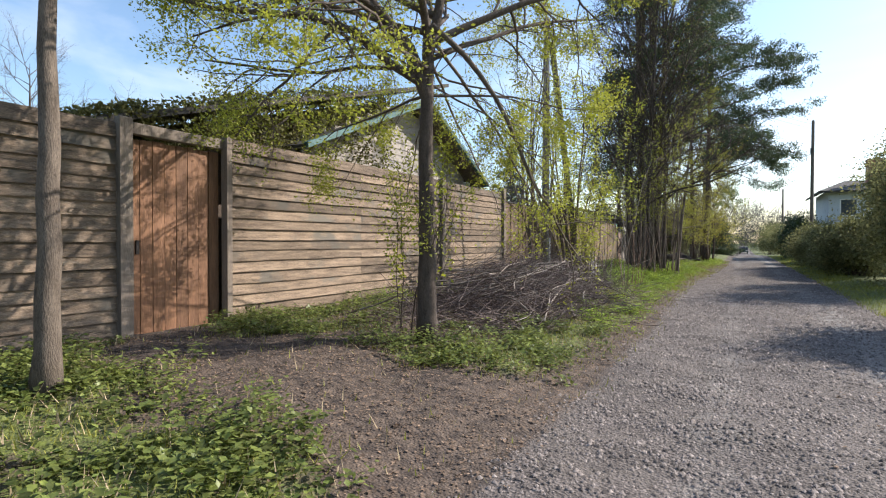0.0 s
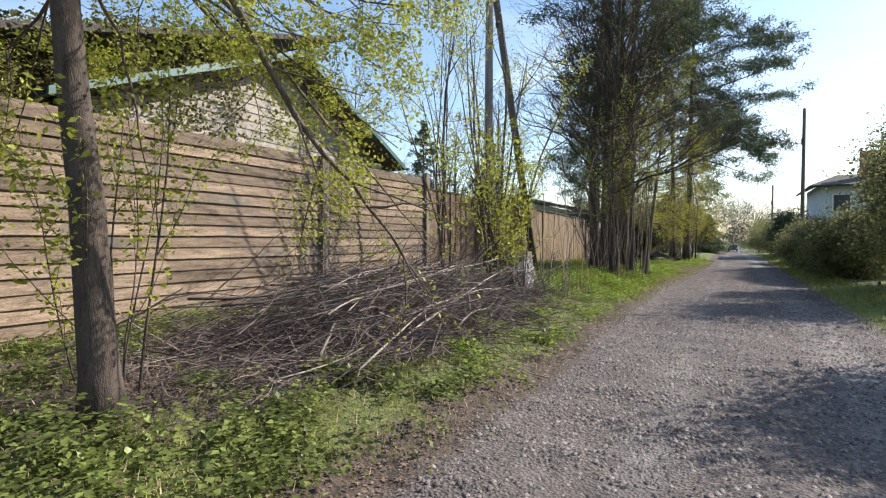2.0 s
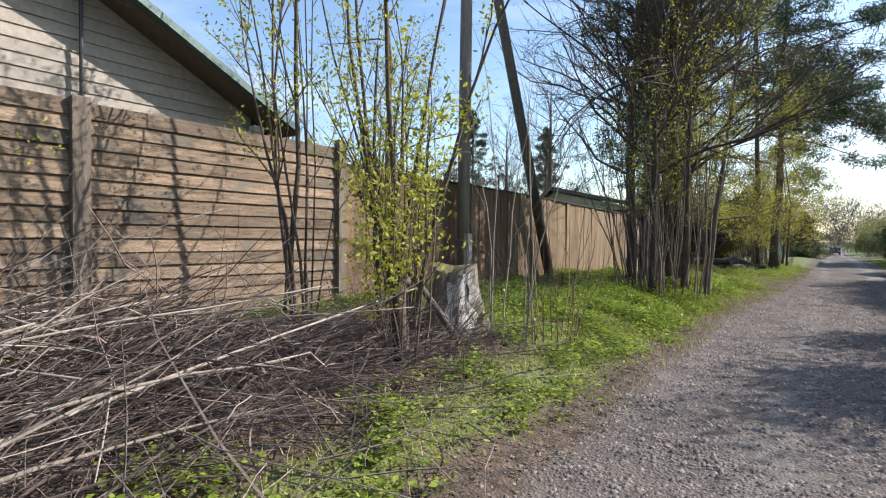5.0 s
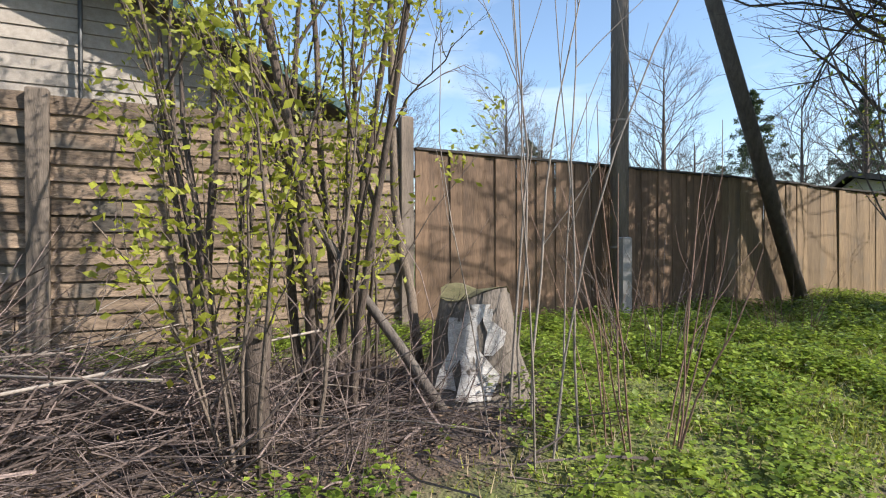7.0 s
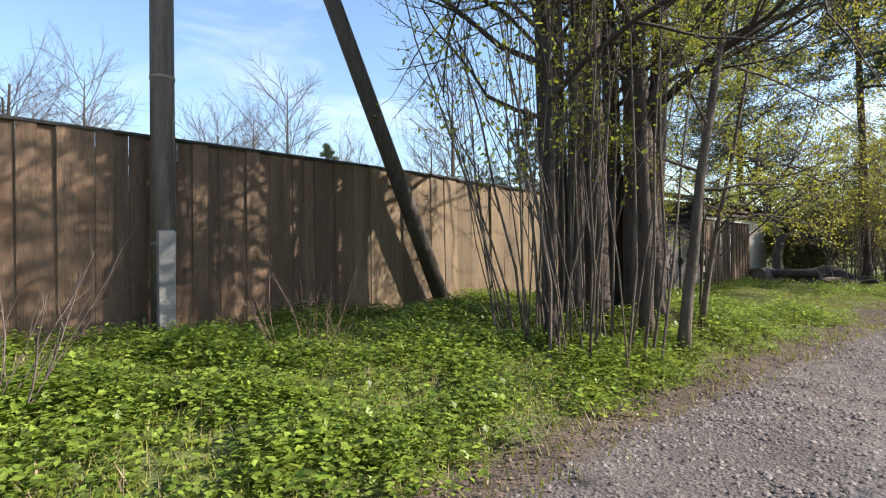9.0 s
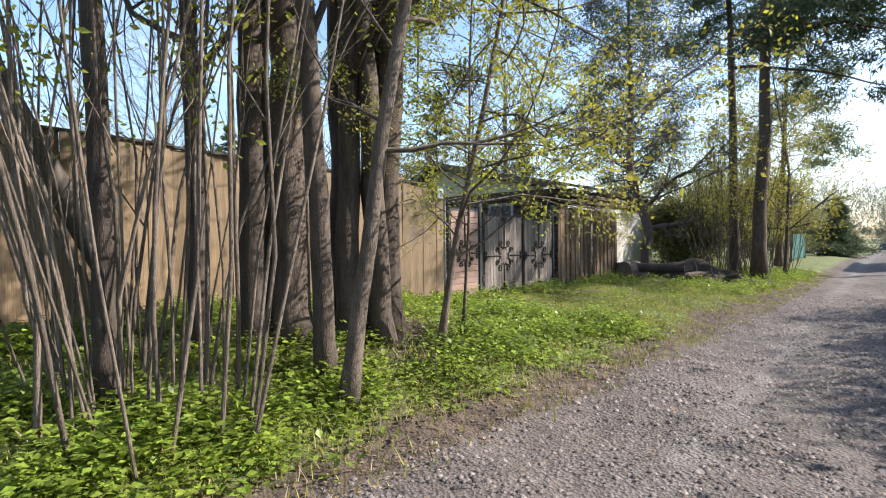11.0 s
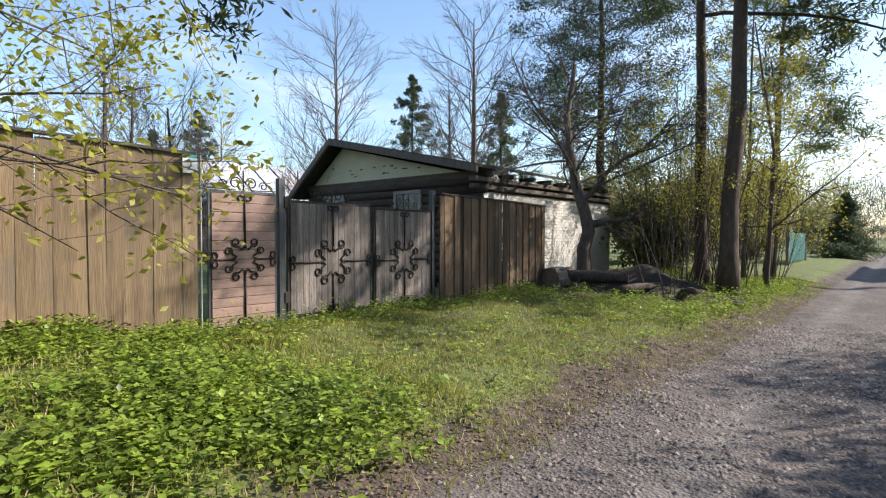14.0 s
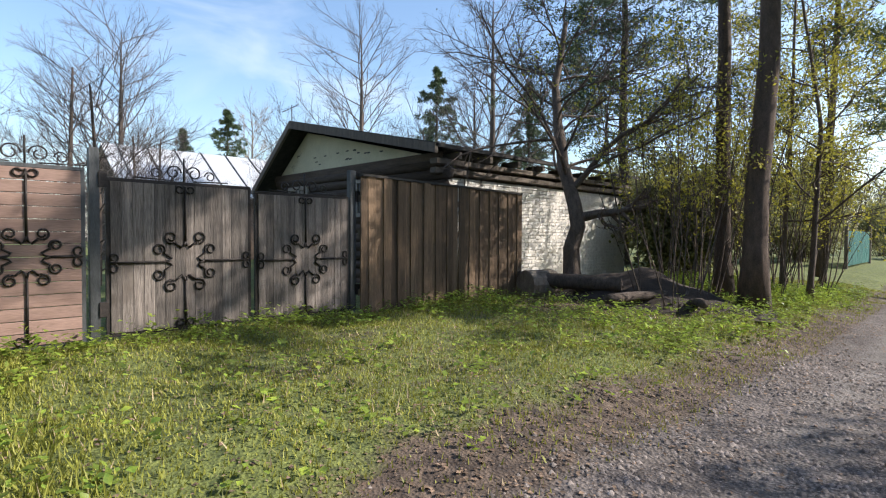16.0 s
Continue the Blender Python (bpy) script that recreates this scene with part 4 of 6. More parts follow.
def zinc_shed():
    root = thing("zinc_shed", Matrix.Translation((-23.0, 31.6, 0)), "long shed with a rusting seamed zinc roof", "shed")
    g = Geo()
    g.box((-2.4, 0.2, 0), (2.4, 13.8, 2.8))
    part("wall", g, M_LOG, root)
    g = Geo()
    g.add([(-2.4, 0.2, 2.8), (2.4, 0.2, 2.8), (0, 0.2, 4.55)], [(0, 1, 2)])
    part("gable", g, M_LOG, root)
    for s in (1, -1):
        g = Geo()
        slab(g, [(0, 0, 4.7), (s * 2.8, 0, 2.75), (s * 2.8, 14, 2.75), (0, 14, 4.7)], 0.05)
        part("roof_slope", g, M_ZINC, root)
        for k in range(13):
            y = 0.5 + k * 1.05
            g = Geo()
            slab(g, [(0, y, 4.745), (s * 2.8, y, 2.795), (s * 2.8, y + 0.05, 2.795), (0, y + 0.05, 4.745)], 0.05)
            part("seam", g, M_STEEL, root)
    g = Geo()
    g.box((-0.3, 11.6, 4.3), (0.3, 12.3, 5.35), 0.02)
    ch = part("chimney", g, M_BRICK, root)
    g = Geo()
    g.tube([(-0.25, 11.95, 5.3), (-0.22, 11.95, 5.6), (0, 11.95, 5.75), (0.22, 11.95, 5.6), (0.25, 11.95, 5.3)], 0.03, 6)
    part("cowl", g, M_IRON, ch)


zinc_shed()


def far_villa():
    root = thing("villa", Matrix.Translation((5.75, 50, -0.3)), "pale blue two-storey house with dark roof and brick chimney", "house")
    g = Geo()
    g.box((0, 0, 0), (7, 8, 5.6))
    part("wall", g, M_BLUEWALL, root)
    g = Geo()
    slab(g, [(-0.7, -0.8, 5.5), (7.6, -0.8, 5.5), (5.5, 4, 6.6), (1.5, 4, 6.6)], 0.15)
    slab(g, [(-0.7, 8.8, 5.5), (-0.7, -0.8, 5.5), (1.5, 4, 6.6), (1.5, 4.01, 6.6)], 0.15)
    part("roof", g, M_DARKROOF, root)
    g = Geo()
    g.box((2.6, 1.5, 5.5), (3.5, 2.4, 8.0), 0.03)
    part("chimney", g, M_BRICK, root)
    for k in range(3):
        for z in (1.0, 3.6):
            w = part("window", Geo(), M_SIGN, root)
            x = 0.7 + k * 2.2
            g = Geo()
            g.box((x, -0.05, z), (x + 1.1, 0.02, z + 1.3), 0.01)
            part("frame", g, M_SIGN, w)
            g = Geo()
            g.box((x + 0.08, -0.062, z + 0.08), (x + 1.02, -0.052, z + 1.22))
            part("pane", g, M_GLASS, w)


far_villa()


# ---------------------------------------------------------------- poles
def utility_pole():
    root = thing("utility_pole", Matrix.Translation((-5.85, 17.74, zat(-5.85, 17.74))), "weathered timber utility pole on a concrete stub", "utility pole")
    g = Geo()
    g.tube([(0, 0, 0.0), (0.01, 0, 4.0), (0.02, 0.02, 8.6)], [0.125, 0.118, 0.10], 12)
    part("pole", g, M_POLE, root, smooth=True)
    g = Geo()
    g.box((0.05, -0.09, 0), (0.17, 0.07, 1.15), 0.015)
    part("concrete_stub", g, M_CONC, root)
    for z in (1.0, 2.74):
        g = Geo()
        g.tube([(0.01, 0, z), (0.01, 0, z + 0.03)], 0.127, 12)
        part("wire_band", g, M_STICK, root)
    g = Geo()
    g.tube([(0.10, 0.07, 0.2), (0.105, 0.07, 8.3)], 0.008, 5)
    part("cable", g, M_STEEL, root)
    g = Geo()
    g.box((-0.05, -0.75, 8.1), (0.05, 0.75, 8.2), 0.01)
    part("crossarm", g, M_POLE, root)
    for y in (-0.6, -0.2, 0.3, 0.65):
        g = Geo()
        g.tube([(0, y, 8.2), (0, y, 8.26), (0, y, 8.3), (0, y, 8.36)], [0.02, 0.045, 0.03, 0.04], 8)
        part("insulator", g, M_SIGN, root)
    r2 = thing("pole_strut", Matrix.Translation((-5.85, 21.90, zat(-5.85, 21.9) - 0.1)), "leaning timber strut bracing the utility pole", "strut")
    g = Geo()
    g.tube([(0, 0, 0), (0.05, -1.92, 3.95), (0.11, -3.88, 7.95)], [0.13, 0.115, 0.10], 12)
    part("beam", g, M_POLE, r2, smooth=True)
    g = Geo()
    g.tube([(0.085, -3.55, 7.30), (0.087, -3.62, 7.42)], 0.11, 10)
    part("wire_lashing", g, M_STEEL, r2)
    g = Geo()
    g.box((-0.16, -0.14, -0.02), (0.16, 0.16, 0.16), 0.03)
    part("foot_block", g, M_POLE, r2)


utility_pole()


def far_pole(x, y, h, lean=0.0):
    root = thing("far_utility_pole", Matrix.Translation((x, y, zat(x, y))), "slim grey utility pole beside the lane", "utility pole", "far poles")
    g = Geo()
    g.tube([(0, 0, 0), (lean, 0, h)], [0.13, 0.09], 8)
    part("pole", g, M_POLE, root)
    g = Geo()
    g.box((lean - 0.16, -0.20, h - 2.3), (lean - 0.07, 0.0, h - 1.9), 0.01)
    part("junction_box", g, M_STEEL, root)
    g = Geo()
    g.tube([(lean, 0, h), (lean, 0, h + 0.05)], [0.045, 0.03], 8)
    part("cap", g, M_STEEL, root)


far_pole(4.22, 45.0, 9.6, 0.05)
far_pole(4.4, 78, 8.0)
for i, (a, b) in enumerate((((-5.8, 17.1, 8.6), (4.25, 45.0, 9.5)), ((-5.8, 18.05, 8.6), (4.25, 45.05, 9.2)))):
    g = Geo()
    p, q = np.array(a), np.array(b)
    pts = [p + (q - p) * t - np.array((0, 0, 1.0 * 4 * t * (1 - t) * 0.35)) for t in np.linspace(0, 1, 16)]
    g.tube(pts, 0.009, 4)
    tagged(part("power_line", g, M_BLACK), "thin black overhead power line", "cable", "power lines")


# ---------------------------------------------------------------- trees
TWIGGY = dict(OAK, kids=[5, 6, 6, 6], ratio=0.5, wobble=0.16, angle=42)
HANG = dict(OAK, kids=[5, 5, 6], ratio=0.5, wobble=0.14, lift=-0.035, angle=48)
r0 = np.random.default_rng(21)


def young_tree():
    """Forked tree by the lane with fresh leaves, hanging over the fence."""
    b = (-3.34, 5.64, zat(-3.34, 5.64) - 0.05)
    limbs = [(0.60, (-0.5, -0.35, 1.0), 3.4, 0.085), (0.62, (-0.9, -0.5, 0.75), 3.0, 0.055), (0.64, (-0.6, 0.6, 0.9), 2.8, 0.05), (0.70, (0.3, -0.6, 1.0), 2.6, 0.05), (0.72, (0.8, 0.5, 0.6), 2.6, 0.05),
             (0.60, (0.5, 0.9, 0.15), 2.2, 0.018), (0.78, (-1.0, 0.1, 0.6), 2.6, 0.045), (0.82, (0.2, 0.9, 0.7), 2.4, 0.04), (0.88, (-0.4, -0.9, 0.9), 2.2, 0.04),
             (0.63, (0.35, 1.0, -0.25), 2.6, 0.016), (0.70, (-0.3, 1.0, 0.3), 3.0, 0.02), (0.76, (-0.6, 1.0, 0.5), 3.2, 0.035), (0.68, (0.5, 0.8, 0.35), 3.0, 0.035), (0.65, (-1.0, -0.2, 0.15), 2.6, 0.03), (0.66, (0.1, -1.0, 0.25), 2.4, 0.03), (0.92, (0.7, -0.2, 1.0), 2.0, 0.035), (0.97, (0.0, 0.3, 1.0), 2.0, 0.035), (0.66, (-0.2, 1.0, -0.05), 2.2, 0.016), (0.74, (-0.9, -0.9, 0.3), 2.6, 0.04), (0.62, (-0.8, -0.7, 0.38), 2.5, 0.028), (0.64, (-1.0, 0.2, 0.3), 2.5, 0.026), (0.60, (-1.0, 0.6, 0.1), 2.2, 0.02)]
    tree("lane_tree", b, [(0, 0, 0), (0.06, -0.12, 1.2), (0.14, -0.26, 2.4), (0.20, -0.34, 3.3), (0.50, -0.20, 4.9)], 0.118, limbs, 31,
         "young forked tree in fresh yellow-green leaf", M_BARKD, M_LEAF, 70000, 0.0185, HANG, 3, jitter=0.05)


young_tree()


def drooping_limbs():
    """Long limbs of the forked tree that hang towards the lane and over the brush."""
    r = np.random.default_rng(611)
    root = bpy.data.objects["lane_tree"]
    o = dict(HANG, kids=[4, 4], ratio=0.45, lift=-0.05)
    base = np.array(root.matrix_world.translation)
    tips = []
    for line, rad in ((((-3.0, 5.15, 3.75), (-2.6, 5.75, 3.25), (-2.25, 6.30, 2.15), (-2.08, 7.05, 1.48), (-1.98, 7.65, 0.85)), 0.036),
                      (((-3.0, 5.15, 3.6), (-2.9, 6.2, 3.1), (-2.75, 7.2, 2.35), (-2.7, 8.2, 1.7), (-2.7, 8.9, 1.25)), 0.022),
                      (((-3.05, 5.1, 3.5), (-3.5, 6.3, 3.35), (-3.8, 7.7, 2.85), (-3.9, 8.9, 2.2), (-3.9, 9.6, 1.7)), 0.020),
                      (((-3.1, 5.2, 3.2), (-3.6, 5.9, 2.9), (-4.1, 6.4, 2.2), (-4.4, 6.7, 1.6)), 0.014)):
        p = np.array(line) - base
        t = np.linspace(0, len(p) - 1, 15)
        c = np.stack([np.interp(t, np.arange(len(p)), p[:, k]) for k in range(3)], 1)
        c[1:-1] = (c[:-2] + 2 * c[1:-1] + c[2:]) / 4 + r.normal(size=(13, 3)) * 0.012
        g = Geo()
        g.tube(c, np.linspace(rad, 0.005, 15), 6)
        for i in range(9):
            k = 4 + i if i < 9 else 12
            d = spread(c[k + 1] - c[k], radians(50), r) if k < 14 else c[14] - c[13]
            grow(g, tips, c[k], d, 0.5 + 0.6 * r.random(), rad * 0.28, 1, r, o)
        part("drooping_limb", g, M_BARK, root, "long bare limb hanging low", smooth=True)
    tips = np.array(tips)
    pick = tips[r.integers(0, len(tips), 1700)] + r.normal(size=(1700, 3)) * 0.035
    v, f = leaf_quads(pick, 0.019, 0.3, 2.0, 612)
    tagged(part("hanging_leaves", fast_mesh("hanging_leaves", v, f, M_LEAF), M_LEAF, root), kind="stuff")


drooping_limbs()
tree("lane_tree", (-4.53, 2.06, zat(-4.53, 2.06) - 0.05), [(0, 0, 0), (0.03, 0.02, 1.3), (-0.02, 0.05, 2.6), (-0.1, 0.1, 6.0)], 0.085,
     ring_limbs(8, 0.55, 0.98, 2.2, 0.03, 0.6, r0), 32, "slim pale-barked tree beside the fence door", M_BARK, M_LEAF, 900, 0.02, TWIGGY, 2)


def stem_clump(name, x, y, n, h, rad, spreadm, seed, label, leaf=None, leaf_n=0, lean=0.12, bark=M_BARKD, size=0.024, base_r=0.25, kids=3):
    """Many stems from one stool."""
    r = np.random.default_rng(seed)
    root = thing(name, Matrix.Translation((x, y, zat(x, y) - 0.05)), label, "shrub")
    tips = []
    o = dict(OAK, kids=[kids + 1, kids], ratio=0.33, angle=28, lift=0.05, wobble=0.08, taper=0.3)
    for i in range(n):
        a = r.random() * 6.28
        rr = base_r * math.sqrt(r.random())
        p = (rr * math.cos(a), rr * math.sin(a), 0)
        d = (math.cos(a) * lean * (0.3 + r.random()) * spreadm, math.sin(a) * lean * (0.3 + r.random()) * spreadm, 1)
        g = Geo()
        grow(g, tips, p, d, h * (0.6 + 0.5 * r.random()), rad * (0.5 + 0.8 * r.random()), 2 if rad > 0.012 else 1, r, o)
        part("stem", g, bark, root, smooth=True)
    if leaf:
        tips = np.array(tips)
        pick = tips[r.integers(0, len(tips), leaf_n)] + r.normal(size=(leaf_n, 3)) * 0.06
        v, f = leaf_quads(pick, size, 0.2, 2.0, seed + 1)
        tagged(part("leaves", fast_mesh("leaves", v, f, leaf), leaf, root), kind="stuff")
    return root


stem_clump("leafy_shoots", -3.75, 5.95, 6, 2.6, 0.012, 1.8, 39, "thin leafy shoots rising beside the forked tree", M_LEAF, 1500, size=0.026)
stem_clump("stem_thicket", -4.55, 12.6, 9, 5.2, 0.028, 1.0, 41, "thin dark stems with a few young leaves by the fence", M_LEAF, 2400)
stem_clump("stem_thicket", -3.75, 13.2, 8, 5.0, 0.028, 1.0, 42, "slender multi-stemmed shrub with sparse yellow leaves", M_LEAF, 3000)
stem_clump("leafy_shoots", -3.17, 12.72, 11, 2.3, 0.012, 1.0, 43, "upright shoots in bright yellow-green leaf round a cut stub", M_LEAF, 1500, size=0.030, bark=M_BARK)
stem_clump("leafy_shoots", -3.75, 13.3, 8, 2.6, 0.013, 1.3, 44, "leafy young shoots growing beside the birch stump", M_LEAF, 1100, size=0.028)
stem_clump("twig_tangle", -3.5, 13.35, 40, 0.8, 0.006, 6.0, 94, "dark tangle of dead twigs round the stump", bark=M_TWIG, kids=3, base_r=0.7)
stem_clump("twig_tangle", -2.7, 12.7, 30, 0.6, 0.005, 7.0, 95, "dark tangle of dead twigs in the grass", bark=M_TWIG, kids=3, base_r=0.6)
stem_clump("tall_shoots", -2.75, 14.1, 8, 3.4, 0.010, 0.7, 48, "tall thin bare shoots rising from the verge", bark=M_STICK, kids=1, base_r=0.35)
g = Geo()
g.tube(bend((0, 0, 0), (-0.62, -0.95, 1.50), 1.95, 8, 0.03, 0.01, np.random.default_rng(49)), np.linspace(0.040, 0.026, 9), 8)
ob = part("leaning_limb", g, M_POLE, smooth=True)
ob.matrix_world = Matrix.Translation((-3.35, 13.85, zat(-3.35, 13.85)))
tagged(ob, "bare grey limb leaning up beside the stump", "branch")
tree("crooked_stem", (-4.1, 14.0, zat(-4.1, 14.0) - 0.05), [(0, 0, 0), (-0.10, -0.02, 0.7), (-0.28, -0.1, 1.3), (-0.34, -0.1, 2.2), (-0.25, -0.15, 3.4), (-0.4, -0.3, 5.2)], 0.042,
     ring_limbs(9, 0.4, 0.98, 1.4, 0.014, 0.8, np.random.default_rng(149)), 149, "slim crooked stem rising behind the birch stump", M_BARK, M_LEAF, 700, 0.022, TWIGGY, 2)
stem_clump("red_shoots", -2.55, 14.75, 12, 2.0, 0.008, 1.6, 45, "bare reddish shoots standing in the grass", bark=M_SHOOT, kids=1)
stem_clump("dry_bush", -3.7, 16.1, 18, 1.25, 0.008, 3.6, 46, "small dry bare bush on the verge", bark=M_TWIG, kids=5, base_r=0.35)
stem_clump("dry_bush", -3.9, 18.3, 14, 0.9, 0.006, 3.5, 47, "low dry twiggy bush before the brown fence", bark=M_SHOOT, kids=4)

# clump of tall trees
for i, (x, y, rad, h, sd) in enumerate(((-3.18, 23.15, 0.18, 15, 51), (-3.36, 22.2, 0.165, 14, 52), (-2.95, 20.6, 0.07, 12, 53), (-3.9, 22.3, 0.10, 13, 54), (-2.6, 22.0, 0.08, 12, 55), (-3.08, 22.6, 0.11, 12, 59),
                                           (-3.6, 21.5, 0.08, 11, 60), (-2.85, 22.85, 0.10, 13, 151), (-3.46, 22.92, 0.135, 13, 152), (-3.5, 21.9, 0.11, 13, 154))):
    rr = np.random.default_rng(sd)
    tree("tall_tree", (x, y, zat(x, y) - 0.1), [(0, 0, 0), (0.1 * rr.normal(), 0.1 * rr.normal(), 4), (0.5 * rr.normal(), 0.4 * rr.normal(), h)], rad,
         ring_limbs(24, 0.20, 0.97, 3.5, 0.033, 0.65, rr, toward=np.array((0.18, -0.42))) + ([(0.30, (0.3, 1.0, 0.12), 5.2, 0.05), (0.33, (0.75, 0.8, 0.1), 4.6, 0.045), (0.27, (-0.1, 1.0, 0.1), 4.4, 0.045)] if i == 0 else []), sd, "tall dark-barked tree in a close clump, still bare", M_BARKD, M_LEAF, 900, 0.022, TWIGGY, 2, group="lane-side clump")
stem_clump("stem_thicket", -2.55, 20.75, 24, 6.0, 0.018, 1.15, 56, "dense thicket of thin grey stems", M_LEAF, 2600, base_r=0.65, kids=4, bark=M_BARK, size=0.03)
stem_clump("stem_thicket", -3.25, 20.8, 24, 5.6, 0.017, 1.7, 57, "dense thicket of thin grey stems", M_LEAF, 1400, base_r=0.55, bark=M_BARK, size=0.03)
tree("leaning_tree", (-2.1, 21.75, zat(-2.1, 21.75) - 0.05), [(0, 0, 0), (0.12, 0.25, 1.9), (0.3, 0.6, 4.0), (0.5, 1.0, 6.5)], 0.06,
     ring_limbs(14, 0.25, 0.98, 1.6, 0.02, 0.45, np.random.default_rng(58), toward=np.array((-0.35, 0.35))), 58, "slim leaning tree with yellow-green young leaves", M_BARK, M_LEAF, 13000, 0.017, TWIGGY, 2)
tree("sapling", (-2.42, 23.1, zat(-2.42, 23.1) - 0.05), [(0, 0, 0), (0.12, 0.1, 1.0), (0.3, 0.3, 2.2), (0.6, 0.6, 4.4)], 0.035,
     ring_limbs(20, 0.18, 0.98, 2.2, 0.014, 0.2, np.random.default_rng(59), toward=np.array((0.3, 0.5))), 59, "slim sapling with sparse yellow-green leaves", M_BARK, M_YELLOW, 9000, 0.019, TWIGGY, 2)
tree("leafy_sapling", (-2.72, 23.85, zat(-2.72, 23.85) - 0.05), [(0, 0, 0), (0.06, 0.05, 1.2), (0.02, 0.15, 3.0), (0.15, 0.2, 5.6)], 0.017,
     ring_limbs(30, 0.18, 0.98, 1.05, 0.010, 0.45, np.random.default_rng(93)), 93, "slender sapling thick with fresh yellow-green leaves", M_BARK, M_LEAF, 12000, 0.021, TWIGGY, 2)

# pines and undergrowth past the log house
conifer("pine", (-3.0, 22.98, 0.3), 13, 0.13, 0.46, 3.0, 80, "dark pine standing in the middle of the clump", bark=M_BARKD, clumps=230, lean=(0.4, 0.3), boughs=((0.42, (-0.58, 1.0, -0.30), 5.3), (0.44, (-0.38, 1.0, -0.24), 5.4)))
conifer("pine", (-1.87, 35.4, 0.1), 16, 0.165, 0.45, 2.9, 61, "tall pine with dark needles over the lane", clumps=170, lean=(0.3, 0.5), boughs=((0.40, (1.0, 0.1, 0.03), 3.7), (0.46, (1.0, -0.45, 0.0), 3.6), (0.43, (0.7, -0.9, 0.06), 3.6), (0.50, (1.0, 0.35, 0.02), 3.4), (0.37, (0.55, -1.0, 0.05), 3.2), (0.44, (1.0, 0.0, 0.02), 5.0), (0.47, (1.0, 0.5, 0.03), 4.9), (0.52, (1.0, 0.15, 0.05), 5.0), (0.57, (1.0, -0.2, 0.1), 4.8), (0.62, (1.0, 0.3, 0.1), 4.9), (0.68, (1.0, -0.1, 0.1), 4.6), (0.74, (1.0, 0.2, 0.1), 4.2), (0.42, (1.0, 0.75, 0.0), 4.2), (0.80, (1.0, -0.1, 0.1), 3.6)))
conifer("pine", (-2.6, 36.4, 0.1), 15, 0.13, 0.42, 2.7, 62, "tall slim pine behind another", clumps=130, lean=(-0.3, 0.2), boughs=((0.40, (1.0, 0.0, 0.0), 4.2), (0.46, (1.0, -0.3, 0.02), 4.4)))
conifer("pine", (-8.6, 44.5, 0.1), 14.5, 0.2, 0.28, 3.8, 63, "broad dark pine behind the log house", clumps=400)
conifer("pine", (-2.6, 44.0, 0.1), 12, 0.12, 0.3, 2.5, 64, "pine with light needles beside the lane", M_NEEDLEL, clumps=150, lean=(0.5, 0))
bent = tree("bent_tree", (-4.45, 34.6, zat(-4.45, 34.6)), [(0, 0, 0), (-0.06, 0, 0.7), (0.02, 0.1, 1.25), (-0.35, 0.2, 2.2), (-0.7, 0.4, 3.6), (-0.6, 0.6, 5.0)], 0.15,
            [(0.26, (0.9, 0.35, 0.25), 1.2, 0.09), (0.36, (1.0, 0.5, 1.2), 2.6, 0.06)] + ring_limbs(24, 0.36, 0.98, 2.9, 0.035, 0.45, np.random.default_rng(65)), 65,
            "crooked dark old apple tree, bare", M_BARKD, M_YELLOW, 300, 0.02, TWIGGY, 3)
for k, (x, y, sd) in enumerate(((-3.0, 35.6, 66), (-2.0, 36.8, 67), (-1.9, 38.6, 68), (-2.6, 34.3, 69), (-2.2, 40.4, 70), (-3.1, 37.3, 71), (-2.7, 39.5, 174))):
    stem_clump("undergrowth_shrub", x, y, 15, 4.2, 0.0125, 2.6, sd, "tall shrub with many thin stems and young leaves", M_YELLOW, 2600, base_r=0.55, size=0.028, kids=5)
for k, (x, y, h, sd) in enumerate(((-1.55, 37.4, 6.0, 75), (-1.9, 40.5, 6.0, 76), (-2.3, 38.8, 7.0, 77))):
    rr = np.random.default_rng(sd)
    tree("leafing_tree", (x, y, zat(x, y) - 0.05), [(0, 0, 0), (0.1, 0.1, h * 0.5), (0.3 * rr.normal(), 0.2, h)], 0.05, ring_limbs(14, 0.2, 0.98, 2.0, 0.02, 0.5, rr), sd,
         "slender tree in yellow-green young leaf beside the pines", M_BARKD, M_YELLOW, 3800, 0.03, TWIGGY, 2, group="leafing trees")


